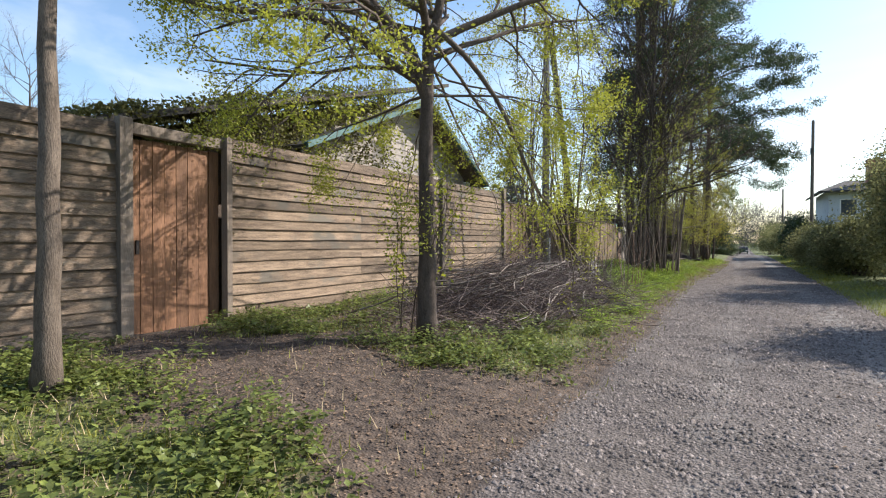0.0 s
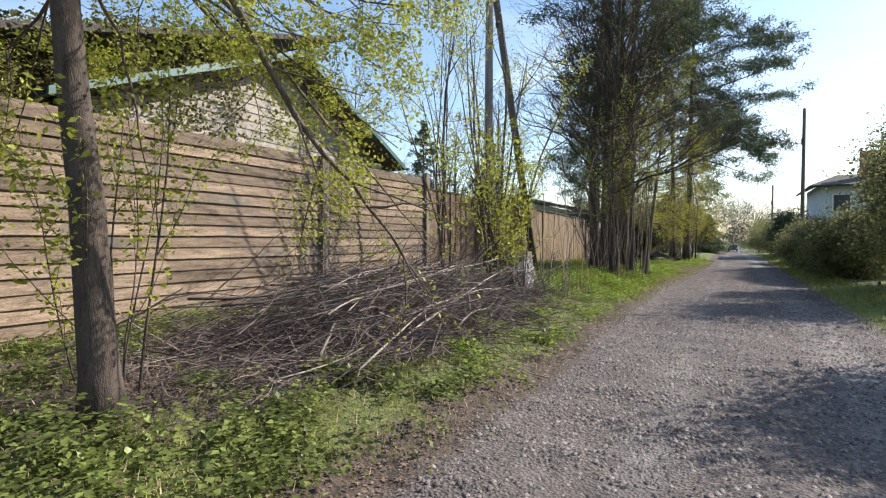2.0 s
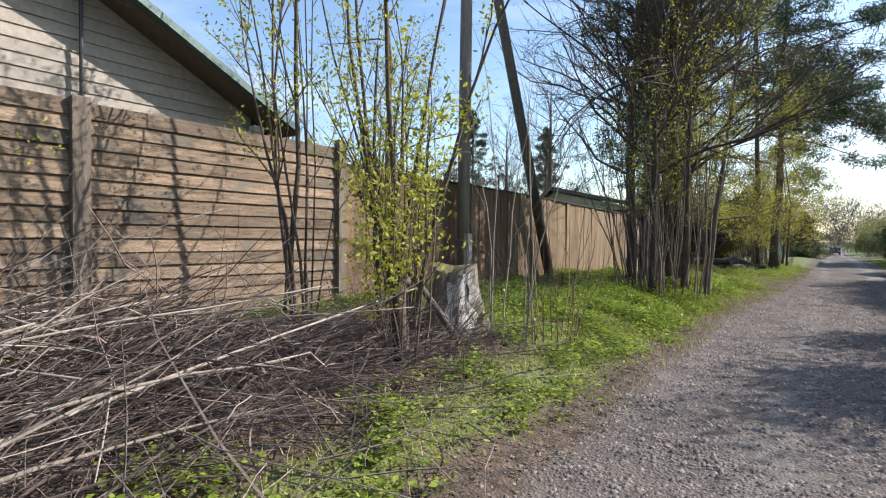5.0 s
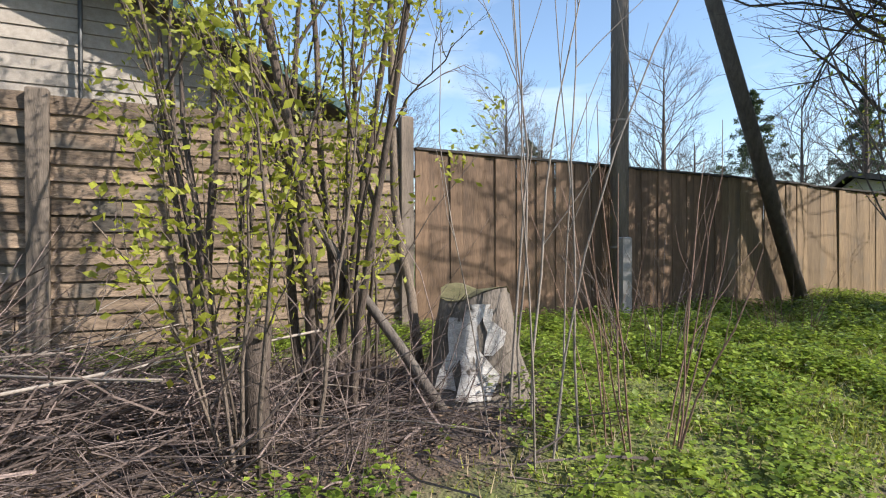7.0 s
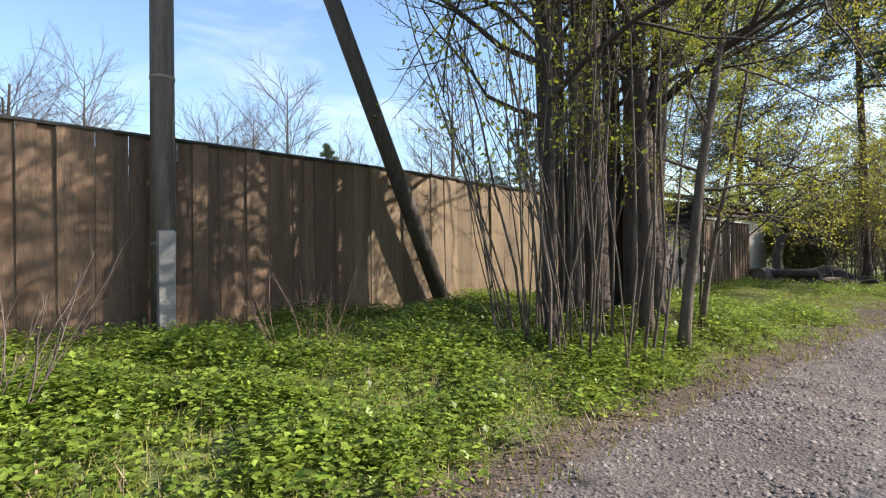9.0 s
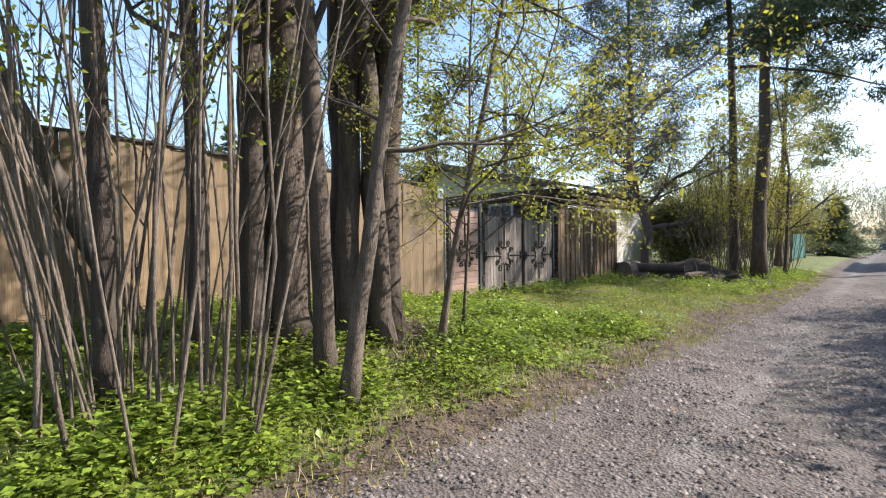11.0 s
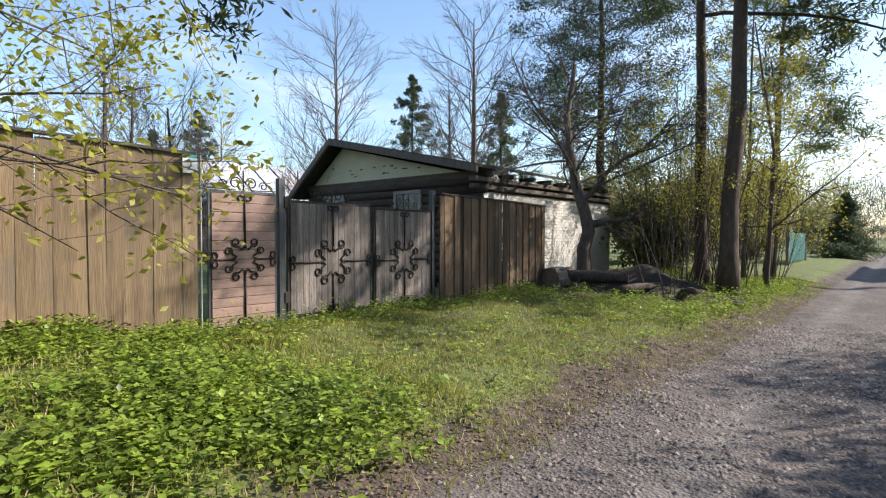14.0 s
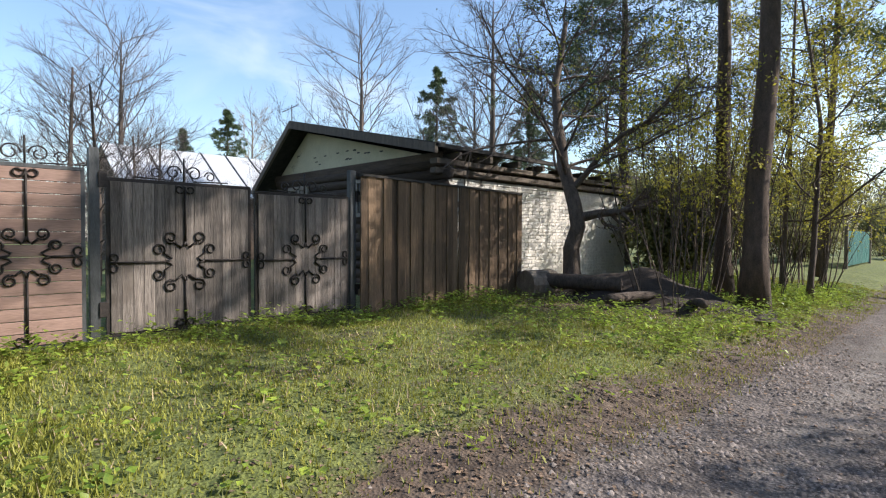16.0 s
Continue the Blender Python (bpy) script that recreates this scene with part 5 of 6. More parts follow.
# ---------------------------------------------------------------- stump, brush pile, ground plants
def stump():
    x, y = -3.65, 14.27
    root = thing("birch_stump", Matrix.Translation((x, y, zat(x, y) - 0.02)) @ Matrix.Scale(1.13, 4), "broad cut birch stump with peeling white bark", "tree stump")
    r = np.random.default_rng(8)
    n, rings = 22, [(0, 0.42), (0.10, 0.35), (0.28, 0.285), (0.46, 0.245), (0.66, 0.225)]
    g = Geo()
    v = []
    for k, (z, rad) in enumerate(rings):
        for i in range(n):
            a = i * 2 * math.pi / n
            w = rad * (1 + 0.10 * math.sin(3 * a + k * 0.3) + 0.07 * math.sin(7 * a) + 0.03 * r.normal())
            v.append((w * math.cos(a), w * math.sin(a), z + (0.05 * math.sin(a * 2 + 1) if k == 4 else 0)))
    f = [(k * n + i, k * n + (i + 1) % n, (k + 1) * n + (i + 1) % n, (k + 1) * n + i) for k in range(4) for i in range(n)]
    v.append((0, 0, 0.67))
    f += [(4 * n + i, 4 * n + (i + 1) % n, 5 * n) for i in range(n)]
    g.add(v, f)
    part("wood", g, M_STUMPW, root, smooth=True)
    g = Geo()
    ring = [(0.226 * (1 + 0.10 * math.sin(3 * a + 1.2) + 0.07 * math.sin(7 * a)) * math.cos(a), 0.226 * (1 + 0.10 * math.sin(3 * a + 1.2) + 0.07 * math.sin(7 * a)) * math.sin(a),
             0.668 + 0.05 * math.sin(a * 2 + 1)) for a in np.arange(n) * 2 * math.pi / n]
    g.add(ring + [(0, 0, 0.685)], [(i, (i + 1) % n, n) for i in range(n)])
    part("mossy_top", g, M_CUT, root, "olive mossy cut face")
    g = Geo()
    for (a0, a1, z0, z1) in ((-1.25, -0.72, 0.10, 0.52), (-0.86, -0.10, 0.05, 0.61), (-0.30, 0.12, 0.30, 0.58)):
        m = 6
        vv = []
        for j in range(5):
            for i in range(m + 1):
                a = a0 + (a1 - a0) * i / m * (0.72 + 0.28 * math.cos(j * 1.7 + 9 * a0)) + 0.06 * math.sin(j * 2.0 + 7 * a0)
                z = z0 + (z1 - z0) * j / 4
                rad = np.interp(z, [q[0] for q in rings], [q[1] for q in rings]) * (1 + 0.10 * math.sin(3 * a + z * 1.6) + 0.07 * math.sin(7 * a)) + 0.008 + 0.008 * abs(math.sin(j * 1.3 + i * 0.9 + 5 * a0))
                vv.append((rad * math.cos(a), rad * math.sin(a), z))
        g.add(vv, [(j * (m + 1) + i, j * (m + 1) + i + 1, (j + 1) * (m + 1) + i + 1, (j + 1) * (m + 1) + i) for j in range(4) for i in range(m)])
    part("bark", g, M_BIRCH, root, "peeling white bark", smooth=True)


stump()
g = Geo()
g.tube([(0, 0, -0.1), (0.01, 0.0, 0.35), (-0.02, 0.02, 0.72)], [0.085, 0.068, 0.07], 9)
ob = part("cut_stub", g, M_BARKD, smooth=True)
ob.matrix_world = Matrix.Translation((-3.17, 12.66, zat(-3.17, 12.66)))
tagged(ob, "short cut-off tree stub with shoots", "tree stump")


def brush_pile():
    root = thing("brush_pile", Matrix.Translation((-3.9, 10.0, zat(-3.9, 10))), "long heap of cut dry branches by the fence", "brush pile")
    r = np.random.default_rng(9)
    g = Geo()
    for i in range(4300):
        y = -0.2 + 2.0 * (2 * r.random() - 1) * (0.7 + 0.9 * r.random())
        x = 0.25 + r.normal() * 0.78
        if i % 5 == 0:
            x, y = 0.3 + r.normal() * 0.5, 2.0 + 2.4 * r.random()
        top = 0.75 * math.exp(-(x / 1.15) ** 2 - (y / 3.0) ** 2)
        z = top * r.random() ** 0.7 + 0.03
        a = r.normal() * 0.8 + (0.45 * math.pi if r.random() < 0.55 else 0.05)
        d = (math.cos(a), math.sin(a), 0.30 * r.normal() + 0.06)
        L = 0.3 + 1.5 * r.random() ** 1.8
        rad = 0.0026 + 0.008 * r.random() ** 3
        pts = bend((x - d[0] * L / 2, y - d[1] * L / 2, z), d, L, 4, 0.15, 0.0, r)
        pts[:, 2] = np.maximum(pts[:, 2], 0.01)
        g.tube(pts, np.linspace(rad, rad * 0.4, 5), 3, cap=False)
    for i in range(1000):
        x, y = -1.2 + 2.6 * r.random(), -3.9 + 2.6 * r.random() ** 0.8
        a = r.random() * 6.28
        d = (math.cos(a), math.sin(a), 0.10 * r.normal())
        L = 0.25 + 0.9 * r.random() ** 1.6
        rad = 0.0026 + 0.006 * r.random() ** 3
        pts = bend((x - d[0] * L / 2, y - d[1] * L / 2, 0.03 + 0.16 * r.random() ** 2), d, L, 4, 0.15, 0.0, r)
        pts[:, 2] = np.maximum(pts[:, 2], 0.01)
        g.tube(pts, np.linspace(rad, rad * 0.4, 5), 3, cap=False)
    tagged(part("twig_mass", g, M_TWIG, root), kind="stuff")
    # long straight poles on top, bleached and brown by turns
    for i in range(64):
        L = 1.3 + 1.9 * r.random()
        a = 0.5 * math.pi + r.normal() * 0.55 if i % 3 else r.normal() * 0.5
        x, y = 0.35 + r.normal() * 0.6, -0.3 + r.normal() * 1.3
        d = (math.cos(a), math.sin(a), 0.12 * r.normal() + 0.05)
        z = 0.62 * math.exp(-(x / 1.2) ** 2 - (y / 3.2) ** 2) + 0.10 * r.random()
        rad = 0.006 + 0.010 * r.random() ** 2
        pts = bend((x - d[0] * L / 2, y - d[1] * L / 2, z), d, L, 7, 0.05, 0.0, r)
        pts[:, 2] = np.maximum(pts[:, 2], 0.03)
        b = Geo()
        b.tube(pts, np.linspace(rad, rad * 0.35, 8), 6)
        for k in (3, 5, 6):
            e = bend(pts[k], spread(pts[k] - pts[k - 1], radians(38), r), 0.3 + 0.4 * r.random(), 3, 0.1, 0, r)
            b.tube(e, np.linspace(rad * 0.4, rad * 0.2, 4), 4, cap=False)
        part("branch", b, M_STICK if i % 2 else M_POLE, root, smooth=True)
    big = [((1.25, -1.9, 0.12), (0.55, 3.0, 0.72), 0.015), ((1.55, -2.9, 0.10), (0.9, -0.2, 0.45), 0.011), ((-0.3, -1.9, 0.5), (0.2, 0.6, 0.75), 0.009)]
    for p, q, rad in big:
        p, q = np.array(p), np.array(q)
        pts = bend(p, q - p, np.linalg.norm(q - p), 8, 0.022, 0.0, r)
        b = Geo()
        b.tube(pts, np.linspace(rad, rad * 0.45, 9), 7)
        part("branch", b, M_STICK, root, "long pale bare branch", smooth=True)


brush_pile()


def scatter(n, x0, x1, y0, y1, weight, seed):
    r = np.random.default_rng(seed)
    x, y = x0 + (x1 - x0) * r.random(n), y0 + (y1 - y0) * r.random(n)
    keep = r.random(n) < weight(x, y)
    return x[keep], y[keep]


def weed_weight(x, y):
    g, road = grassy(x, y)
    lawn = smooth01(25.8, 27.0, y) * (1 - smooth01(31.0, 33.0, y)) * smooth01(-4.8, -4.2, x)
    patchy = smooth01(0.25, 0.75, clumpy(x, y, 1.3)) * (1 - smooth01(13, 17, y)) + smooth01(13, 17, y) * (0.15 + 0.85 * smooth01(0.15, 0.7, clumpy(x, y, 1.15)))
    return g * (1 - road) * (0.06 + 0.94 * patchy) * (1 - 0.85 * lawn) * smooth01(0.0, 0.5, road_left(y) - x)


def weeds(name, x0, x1, y0, y1, n, size, seed, label, mat=M_WEED):
    x, y = scatter(n, x0, x1, y0, y1, weed_weight, seed)
    r = np.random.default_rng(seed + 1)
    k = 9
    m = len(x)
    h = (0.05 + 0.15 * r.random(m)) * (0.45 + 0.95 * clumpy(x, y, 1.15))
    px = np.repeat(x, k) + r.normal(size=m * k) * 0.045
    py = np.repeat(y, k) + r.normal(size=m * k) * 0.045
    pz = gz(px, py) + np.repeat(h, k) * (0.35 + 0.75 * r.random(m * k))
    v, f = leaf_quads(np.stack([px, py, pz], 1), size, 0.75, 1.5, seed + 2)
    tagged(part(name, fast_mesh(name, v, f, mat), mat), label, "ground cover", kind="stuff")


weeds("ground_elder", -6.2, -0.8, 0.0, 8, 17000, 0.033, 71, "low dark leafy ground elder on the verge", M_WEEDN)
weeds("ground_elder", -6.0, -0.8, 8, 16, 15000, 0.031, 72, "low leafy ground elder on the verge")
weeds("ground_elder", -5.9, -0.8, 16, 26.5, 24000, 0.033, 73, "dense leafy ground elder along the fence")
weeds("ground_elder", -5.0, -0.8, 26.5, 40, 9000, 0.033, 74, "leafy ground cover beside the lane")


def grass_weight(x, y):
    g, road = grassy(x, y)
    return np.clip(g + 0.05, 0, 1) * (1 - road) * (0.4 + 0.6 * clumpy(x, y, 1.6))


def grass(x0, x1, y0, y1, n, h, mat, seed, label, weight=grass_weight):
    x, y = scatter(n, x0, x1, y0, y1, weight, seed)
    r = np.random.default_rng(seed + 1)
    m = len(x)
    z = gz(x, y)
    a = r.random(m) * 6.28
    hh = h * (0.4 + 0.9 * r.random(m))
    w = 0.004 + 0.003 * r.random(m)
    b = np.stack([x, y, z], 1)
    s = np.stack([np.cos(a), np.sin(a), 0 * a], 1) * w[:, None]
    lean = np.stack([r.normal(size=m), r.normal(size=m), 0 * a], 1) * 0.35 * hh[:, None]
    tip = b + lean + np.stack([0 * a, 0 * a, hh], 1)
    v = np.stack([b - s, b + s, tip], 1).reshape(-1, 3)
    f = np.arange(m * 3).reshape(-1, 3)
    tagged(part("grass", fast_mesh("grass", v, f, mat), mat), label, "grass", kind="stuff")


grass(-6.3, -0.7, -1, 16, 42000, 0.07, M_GRASS, 81, "short spring grass on the verge")
grass(-6.0, -0.7, 16, 27, 60000, 0.08, M_GRASS, 82, "short spring grass on the verge")
grass(-5.2, -0.7, 26, 42, 200000, 0.036, M_GRASS, 83, "trodden lawn grass before the gates")
grass(2.2, 3.4, 8, 60, 16000, 0.12, M_GRASS, 84, "grass along the far edge of the lane", lambda x, y: 0.25 + 0.75 * clumpy(x, y, 0.7))
grass(-6.2, -1.2, 0, 25.5, 20000, 0.11, M_DRY, 85, "scattered dry grass stalks")
grass(-5.1, -1.0, 25.5, 35, 2500, 0.07, M_DRY, 86, "short dry grass in the lawn")


def gravel():
    r = np.random.default_rng(90)
    n = 190000
    x = -1.5 + 3.9 * r.random(n)
    y = 1.2 + 32 * r.random(n) ** 1.15
    g, road = grassy(x, y)
    k = r.random(n) < np.clip(road + 0.1, 0, 1) * (0.25 + 0.75 * clumpy(x, y, 0.8))
    x, y = x[k], y[k]
    n = len(x)
    s = 0.005 + 0.021 * r.random(n) ** 2.6
    base = np.array([(1, 0, 0), (-0.5, 0.86, 0), (-0.5, -0.86, 0), (0.1, 0.05, 0.8)])
    a = r.random(n) * 6.28
    ca, sa = np.cos(a), np.sin(a)
    v = np.stack([(base[:, 0] * ca[:, None] - base[:, 1] * sa[:, None]), (base[:, 0] * sa[:, None] + base[:, 1] * ca[:, None]), np.broadcast_to(base[:, 2], (n, 4))], -1) * s[:, None, None]
    v = v + np.stack([x, y, gz(x, y)], -1)[:, None]
    i = np.arange(n)[:, None] * 4
    f = np.concatenate([i + [0, 1, 3], i + [1, 2, 3], i + [2, 0, 3]], 1).reshape(-1, 3)
    tagged(part("gravel", fast_mesh("gravel", v.reshape(-1, 3), f, M_STONES), M_STONES), "loose grey gravel on the lane", "gravel", kind="stuff")


gravel()


def leaf_litter():
    x, y = scatter(150000, -6.2, 1.6, 0, 36, lambda x, y: np.clip(1.1 - grassy(x, y)[0], 0.30 - 0.16 * smooth01(12, 16, y), 1) * (1 - grassy(x, y)[1] * (1 - 0.60 * smooth01(18, 25, y))), 95)
    v, f = leaf_quads(np.stack([x, y, gz(x, y) + 0.010], 1), 0.017, 0.9, 1.6, 96)
    tagged(part("leaf_litter", fast_mesh("leaf_litter", v, f, M_LITTER), M_LITTER), "dead brown leaves and chips on the earth", "leaf litter", kind="stuff")


leaf_litter()


# ---------------------------------------------------------------- far bushes and trees
def bush(x, y, w, d, h, n, mat, seed, label, size=0.09, z0=0.0):
    r = np.random.default_rng(seed)
    root = thing("bush", Matrix.Translation((x, y, zat(x, y))), label, "bush", "lane-side bushes")
    g = Geo()
    cl = []
    for i in range(26):
        a, t = r.random() * 6.28, r.random()
        p = np.array((0.3 * w * math.cos(a) * t, 0.3 * d * math.sin(a) * t, 0))
        q = np.array((w * math.cos(a) * t, d * math.sin(a) * t, h * (0.35 + 0.65 * math.sqrt(1 - t * t)) * (0.8 + 0.3 * r.random())))
        g.tube(bend(p, q - p, np.linalg.norm(q - p), 5, 0.08, 0.02, r), np.linspace(0.02, 0.006, 6), 4, cap=False)
        for k in range(4):
            cl.append(p + (q - p) * (0.3 + 0.7 * r.random()) + r.normal(size=3) * 0.15)
    tagged(part("stemwork", g, M_BARKD, root), kind="stuff")
    cl = np.array(cl)
    pos = cl[r.integers(0, len(cl), n)] + r.normal(size=(n, 3)) * np.array((0.28, 0.28, 0.22)) * max(1, h / 3)
    pos[:, 2] = np.maximum(pos[:, 2], 0.05)
    v, f = leaf_quads(pos, size, 0.2, 1.8, seed + 1)
    tagged(part("leaves", fast_mesh("leaves", v, f, mat), mat, root), kind="stuff")


# 0 and 4-6 are added, out of view, to shade the lane
for k, (x, y, w, d, h, m) in enumerate(((4.2, 11.2, 1.2, 2.0, 3.1, M_BUSH), (4.1, 18.3, 1.3, 2.3, 3.9, M_BUSH), (5.0, 22.3, 1.4, 1.8, 4.0, M_BUSH), (3.8, 25.0, 1.2, 1.9, 1.9, M_BUSH), (6.5, 29.4, 1.2, 1.7, 4.9, M_BUSH), (6.9, 32.6, 1.2, 1.7, 5.1, M_BUSH), (8.0, 36.6, 1.3, 1.9, 6.0, M_BUSH),
                                        (3.8, 28.9, 1.2, 2.1, 1.9, M_BUSH), (3.8, 33.6, 1.3, 2.4, 1.8, M_BUSH), (3.8, 39.5, 1.4, 3.2, 1.9, M_BUSH), (4.0, 49, 1.4, 3.5, 3.0, M_NEEDLE), (4.2, 60, 1.6, 5, 3.0, M_BUSH), (4.4, 74, 2, 6, 3.4, M_BUSH), (-4.6, 52, 1.4, 4, 3.0, M_BUSH), (-4.2, 72, 1.6, 6, 3.6, M_BUSH), (-3.6, 88, 2, 7, 4.2, M_BUSH), (3.6, 92, 2, 7, 4.5, M_BUSH), (0.5, 165, 8, 4, 5.5, M_NEEDLEL), (-4.8, 40.8, 1.5, 1.6, 2.4, M_BUSH), (-7, 46, 2.2, 2.0, 3.6, M_BUSH), (-11, 49, 2.6, 2.2, 4.2, M_BUSH), (-5.2, 57, 2.4, 3, 4.6, M_BUSH), (-16, 55, 3, 2.5, 4.6, M_BUSH), (-21, 46, 3, 2, 4, M_BUSH), (-9, 62, 3, 3, 6, M_BUSH))):
    # 4-6 get the most leaves, so that the shade they cast is solid
    bush(x, y, w, d, h, 60000 if k in (4, 5, 6) else 26000 if k < 9 else 20000, m, 100 + k, "dense dark green bush along the lane, some added as shade casters" if k < 9 else "far dark bush beside the lane", 0.065 if k in (4, 5, 6) else 0.05 if k < 9 else 0.07)
conifer("young_spruce", (-1.8, 62, -0.2), 3.9, 0.10, 0.05, 1.35, 120, "round dark young spruce beside the lane", clumps=240, per=160, pine=False, size=0.03)


def far_bare_tree(x, y, h, seed, mat, label, width=0.40, group="far bare trees", z=0.0):
    r = np.random.default_rng(seed)
    root = thing("far_tree", Matrix.Translation((x, y, z)), label, "tree", group)
    o = dict(OAK, kids=[9, 9, 8], steps=4, ratio=0.40, angle=36, lift=0.045, wobble=0.10, taper=0.25)
    g, tips = Geo(), []
    g.tube([(0, 0, 0), (0.1, 0, h * 0.5), (0, 0.1, h)], [h * 0.016, h * 0.011, 0.02], 6)
    part("trunk", g, M_BARKD if mat is M_FARTWIG else M_BARK, root)
    g = Geo()
    for f, d, L, rr in ring_limbs(34, 0.16, 0.98, h * width, h * 0.0036, 0.9, r):
        grow(g, tips, (0.05, 0.03, h * f), d, L, rr, 2, r, o)
    tagged(part("limbwork", g, mat, root), kind="stuff")
    return root


for k, (x, y, h, m, l) in enumerate(((-27, 57, 13, M_FARTWIG, "bare spreading tree beyond the fence"), (-18.5, 49, 14, M_FARTWIG, "bare spreading tree beyond the log house"),
                                     (-40, 56, 20, M_FARTWIG, "tall bare birch with drooping twigs"), (-62, 27, 19, M_FARTWIG, "tall bare birch beyond the fence"),
                                     (-38, 36, 14, M_FARTWIG, "tall bare birch beyond the fence"), (-60, 55, 15, M_FARRUST, "rusty budding birch beyond the shed"),
                                     (-34, 22, 9, M_FARTWIG, "bare orchard tree beyond the fence"), (-28, 17, 8, M_FARTWIG, "bare orchard tree beyond the fence"),
                                     (-22, 26, 7, M_FARTWIG, "bare orchard tree beyond the fence"), (-30, 8, 10, M_FARTWIG, "bare tree beyond the board fence"),
                                     (-26, 1, 11, M_FARTWIG, "bare tree beyond the board fence"), (-14, 29, 5, M_FARTWIG, "bare fruit tree in the yard"), (-17, 1.0, 9, M_FARTWIG, "bare tree beyond the board fence"), (-15, -3.5, 8, M_FARTWIG, "bare tree beyond the board fence"))):
    far_bare_tree(x, y, h, 200 + k, m, l)
for k, (x, y, h) in enumerate(((-31, 57, 15), (-56, 46, 12), (-55, 50, 14.5), (-40, 20, 8), (-45, 26, 7), (-66, 48, 11), (-24, 60, 13))):
    conifer("far_spruce", (x, y, -0.3), h, 0.2, 0.08, h * 0.33, 230 + k, "dark spruce standing far behind the fences", clumps=300, per=60, pine=False, size=0.06, group="far spruces")


shrub = far_bare_tree(-13, 17, 4.6, 260, M_FARTWIG, "bare garden shrub behind the brown fence", 0.5, "garden shrubs")
for k in range(20):
    y = 12 + k * 1.7
    copy_thing(shrub, pose(-11.5 - 9 * ((k * 7) % 5) / 5, y, -0.2 - 0.3 * (k % 3), 0, 0, 50 * k))


def tree_line():
    """Low band of far trees that closes the view."""
    r = np.random.default_rng(300)
    pos = []
    for x, y, h, n in [(-90 + 7 * i, 125 + 12 * math.sin(i), 6 + 4 * r.random(), 700) for i in range(30)] + [(-95 + 3 * math.sin(i), -20 + 8 * i, 8 + 4 * r.random(), 700) for i in range(15)] + \
            [(40 + 5 * math.sin(i), -20 + 8 * i, 9 + 3 * r.random(), 500) for i in range(14)] + [(-40 + 8 * i, -35 + 4 * math.sin(i), 9 + 3 * r.random(), 500) for i in range(11)]:
        c = np.stack([x + r.normal(size=n) * 2.6, y + r.normal(size=n) * 2, h * r.random(n) ** 0.8 * (0.7 + 0.3 * r.random(n))], 1)
        pos.append(c)
    pos = np.concatenate(pos)
    pos = np.repeat(pos, 5, axis=0) + r.normal(size=(len(pos) * 5, 3)) * 0.8
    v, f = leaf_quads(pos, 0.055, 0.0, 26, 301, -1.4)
    tagged(part("far_woods", fast_mesh("far_woods", v, f, M_FARHAZE), M_FARHAZE), "far band of bare grey-brown woods with haze in the colour", "trees", kind="stuff")


tree_line()


def parked_car():
    root = thing("parked_car", Matrix.Translation((0.4, 135, zat(0.4, 135))), "small dark blue car parked far down the lane", "car")
    g = Geo()
    prof = [(-2.0, 0.35), (-2.0, 0.8), (-1.2, 0.9), (-0.6, 1.4), (0.9, 1.42), (1.6, 0.95), (2.05, 0.85), (2.05, 0.35)]
    v = [(s * 0.8, y, z) for s in (-1, 1) for y, z in prof]
    k = len(prof)
    g.add(v, [tuple(range(k)), tuple(range(k, 2 * k))[::-1]] + [(i, i + k, (i + 1) % k + k, (i + 1) % k) for i in range(k)])
    part("body", g, M_CAR, root)
    g = Geo()
    g.box((-0.7, -1.02, 0.95), (0.7, -0.75, 1.3))
    part("windscreen", g, M_GLASS, root)
    for sx in (-0.75, 0.75):
        for y in (-1.3, 1.3):
            w = Geo()
            w.tube([(sx - 0.1, y, 0.32), (sx + 0.1, y, 0.32)], 0.32, 14)
            part("wheel", w, M_BLACK, root)
    for sx in (-0.55, 0.55):
        w = Geo()
        w.box((sx - 0.16, -2.03, 0.65), (sx + 0.16, -1.99, 0.78), 0.01)
        part("headlight", w, M_SIGN, root)


parked_car()


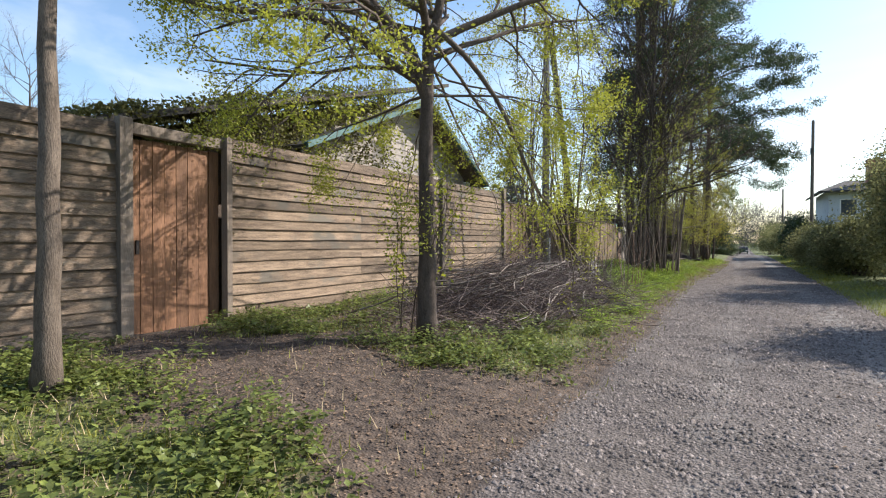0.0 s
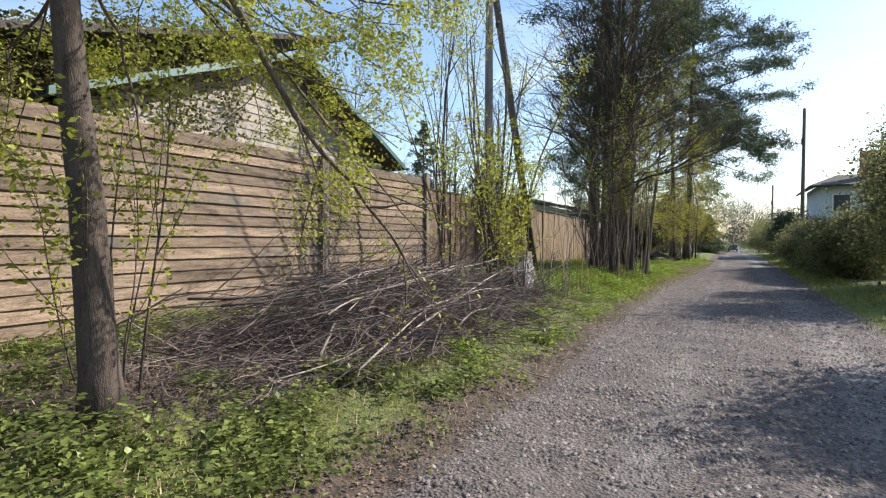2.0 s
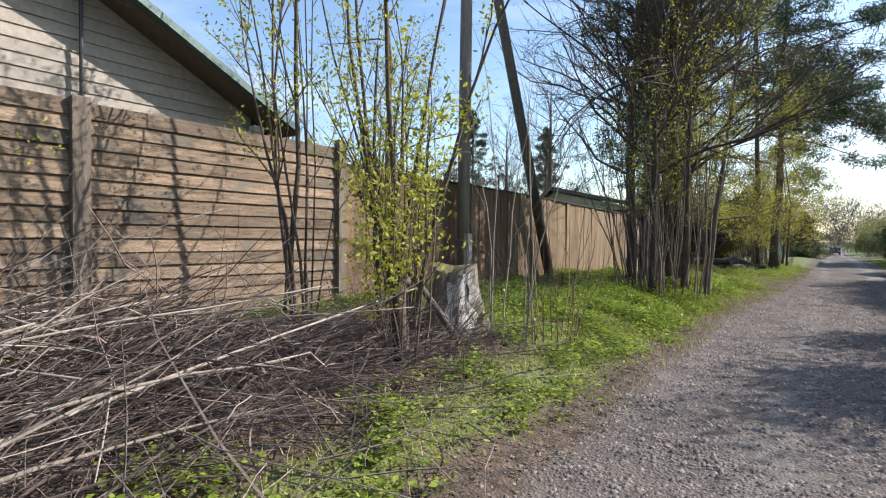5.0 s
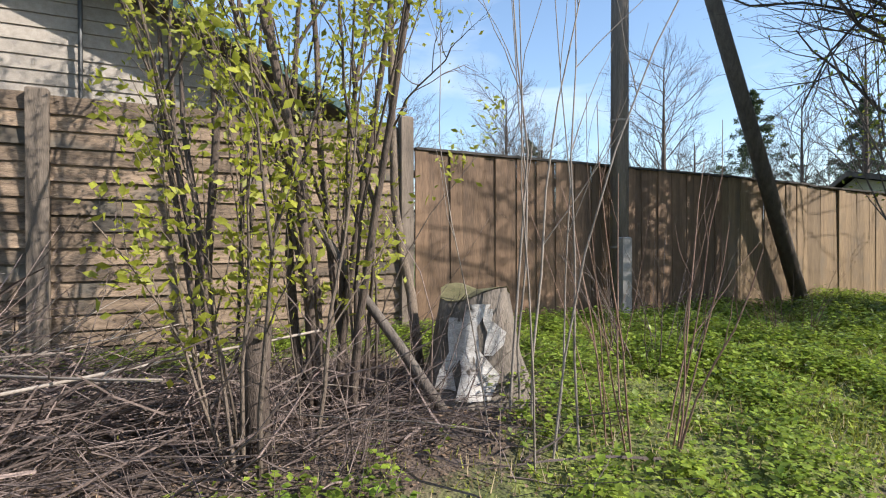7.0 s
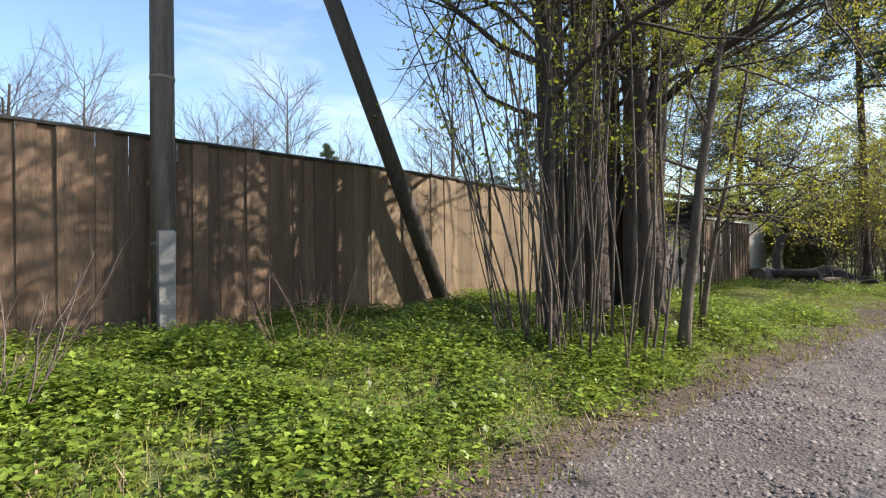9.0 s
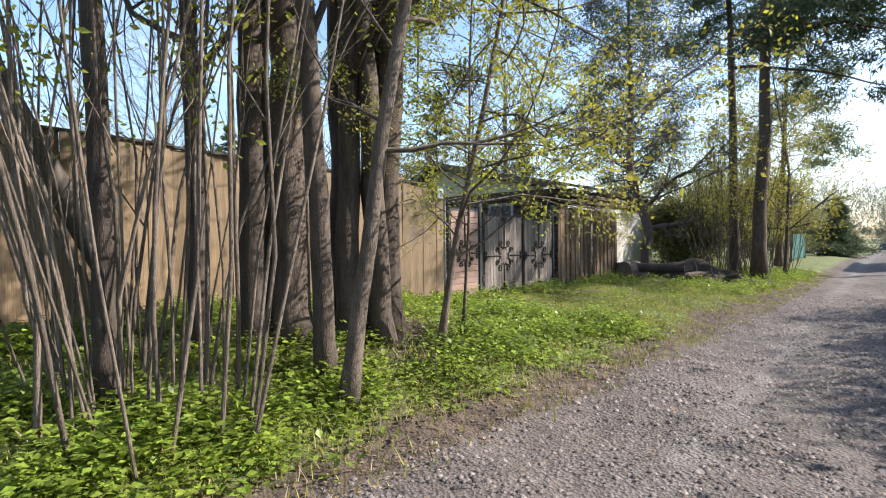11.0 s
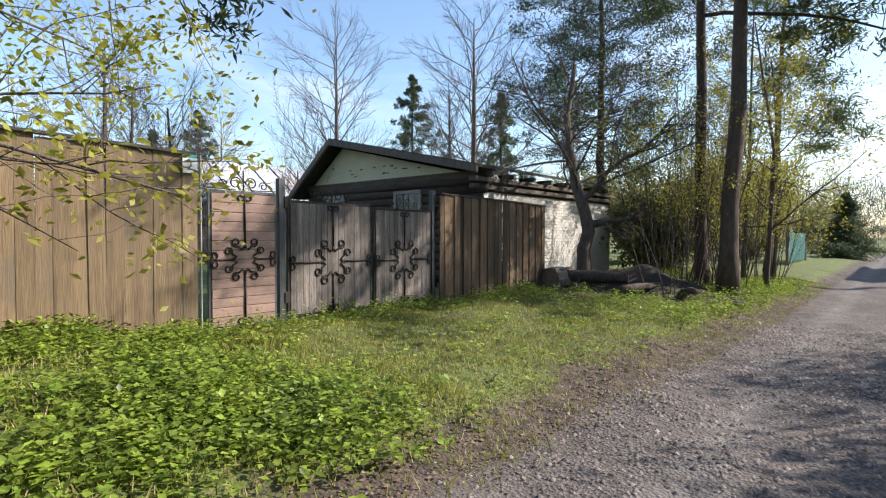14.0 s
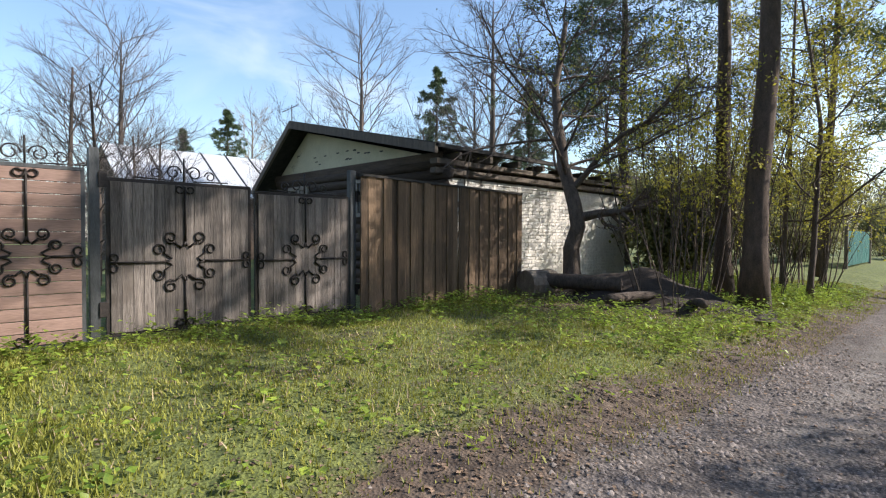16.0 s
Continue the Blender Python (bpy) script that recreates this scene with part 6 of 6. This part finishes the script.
def teal_fence():
    root = thing("teal_fence", Matrix.Translation((-2.75, 49, zat(-2.75, 49))), "far teal-painted picket fence beside the lane", "fence")
    g = Geo()
    g.box((-0.012, 0, 0.1), (0.012, 0.08, 1.3))
    me = g.mesh("picket")
    me.materials.append(M_TEALF)
    for i in range(40):
        ob = new("picket", me)
        ob.parent = root
        ob.location = (0, i * 0.125, 0)
    for z in (0.35, 1.05):
        g = Geo()
        g.box((-0.05, 0, z), (-0.014, 5.0, z + 0.06))
        part("rail", g, M_TEALF, root)
    for y in (-0.1, 5.1):
        g = Geo()
        g.box((-0.05, y - 0.05, 0), (0.05, y + 0.05, 1.55))
        part("post", g, M_POST, root)


teal_fence()


def earth_heap():
    r = np.random.default_rng(97)
    n = 26
    X, Y = np.meshgrid(np.linspace(-1.9, 1.9, n), np.linspace(-1.1, 1.1, n))
    Z = 0.58 * np.exp(-(X / 1.1) ** 2 - (Y / 0.6) ** 2) + 0.05 * np.sin(X * 7 + Y * 3) * np.exp(-(X / 1.4) ** 2 - (Y / 0.8) ** 2) - 0.04
    v = np.stack([X, Y, Z], -1).reshape(-1, 3)
    i = np.arange(n * n).reshape(n, n)
    f = np.stack([i[:-1, :-1], i[:-1, 1:], i[1:, 1:], i[1:, :-1]], -1).reshape(-1, 4)
    ob = part("earth_mound", fast_mesh("earth_mound", v, f, M_SOIL), M_SOIL)
    ob.matrix_world = pose(-3.4, 34.7, 0.18, 0, 0, 20)
    tagged(ob, "dark heap of earth under the crooked tree", "earth heap")
    for x, y, a, L, rad in ((-4.2, 34.0, 15, 1.7, 0.13), (-3.0, 34.0, 70, 1.2, 0.07), (-2.4, 34.5, 120, 1.4, 0.06)):
        g = Geo()
        g.tube(bend((-L / 2, 0, 0), (1, 0, 0.03), L, 6, 0.05, 0, r), [rad, rad * 1.05, rad, rad * 0.95, rad, rad * 0.9, rad * 0.8], 9)
        o = part("fallen_log", g, M_BARKD, smooth=True)
        o.matrix_world = pose(x, y, zat(x, y) + rad + 0.12, 0, 0, a)
        tagged(o, "dark old log lying under the trees", "log", "fallen logs")


earth_heap()
g = Geo()
g.tube([(0, 0, 0), (0.15, 0.55, 0)], 0.24, 12)
ob = part("sawn_log", g, M_STUMPW)
ob.matrix_world = Matrix.Translation((-4.75, 33.6, zat(-4.75, 33.6) + 0.2))
tagged(ob, "short sawn log lying by the plank fence", "log")
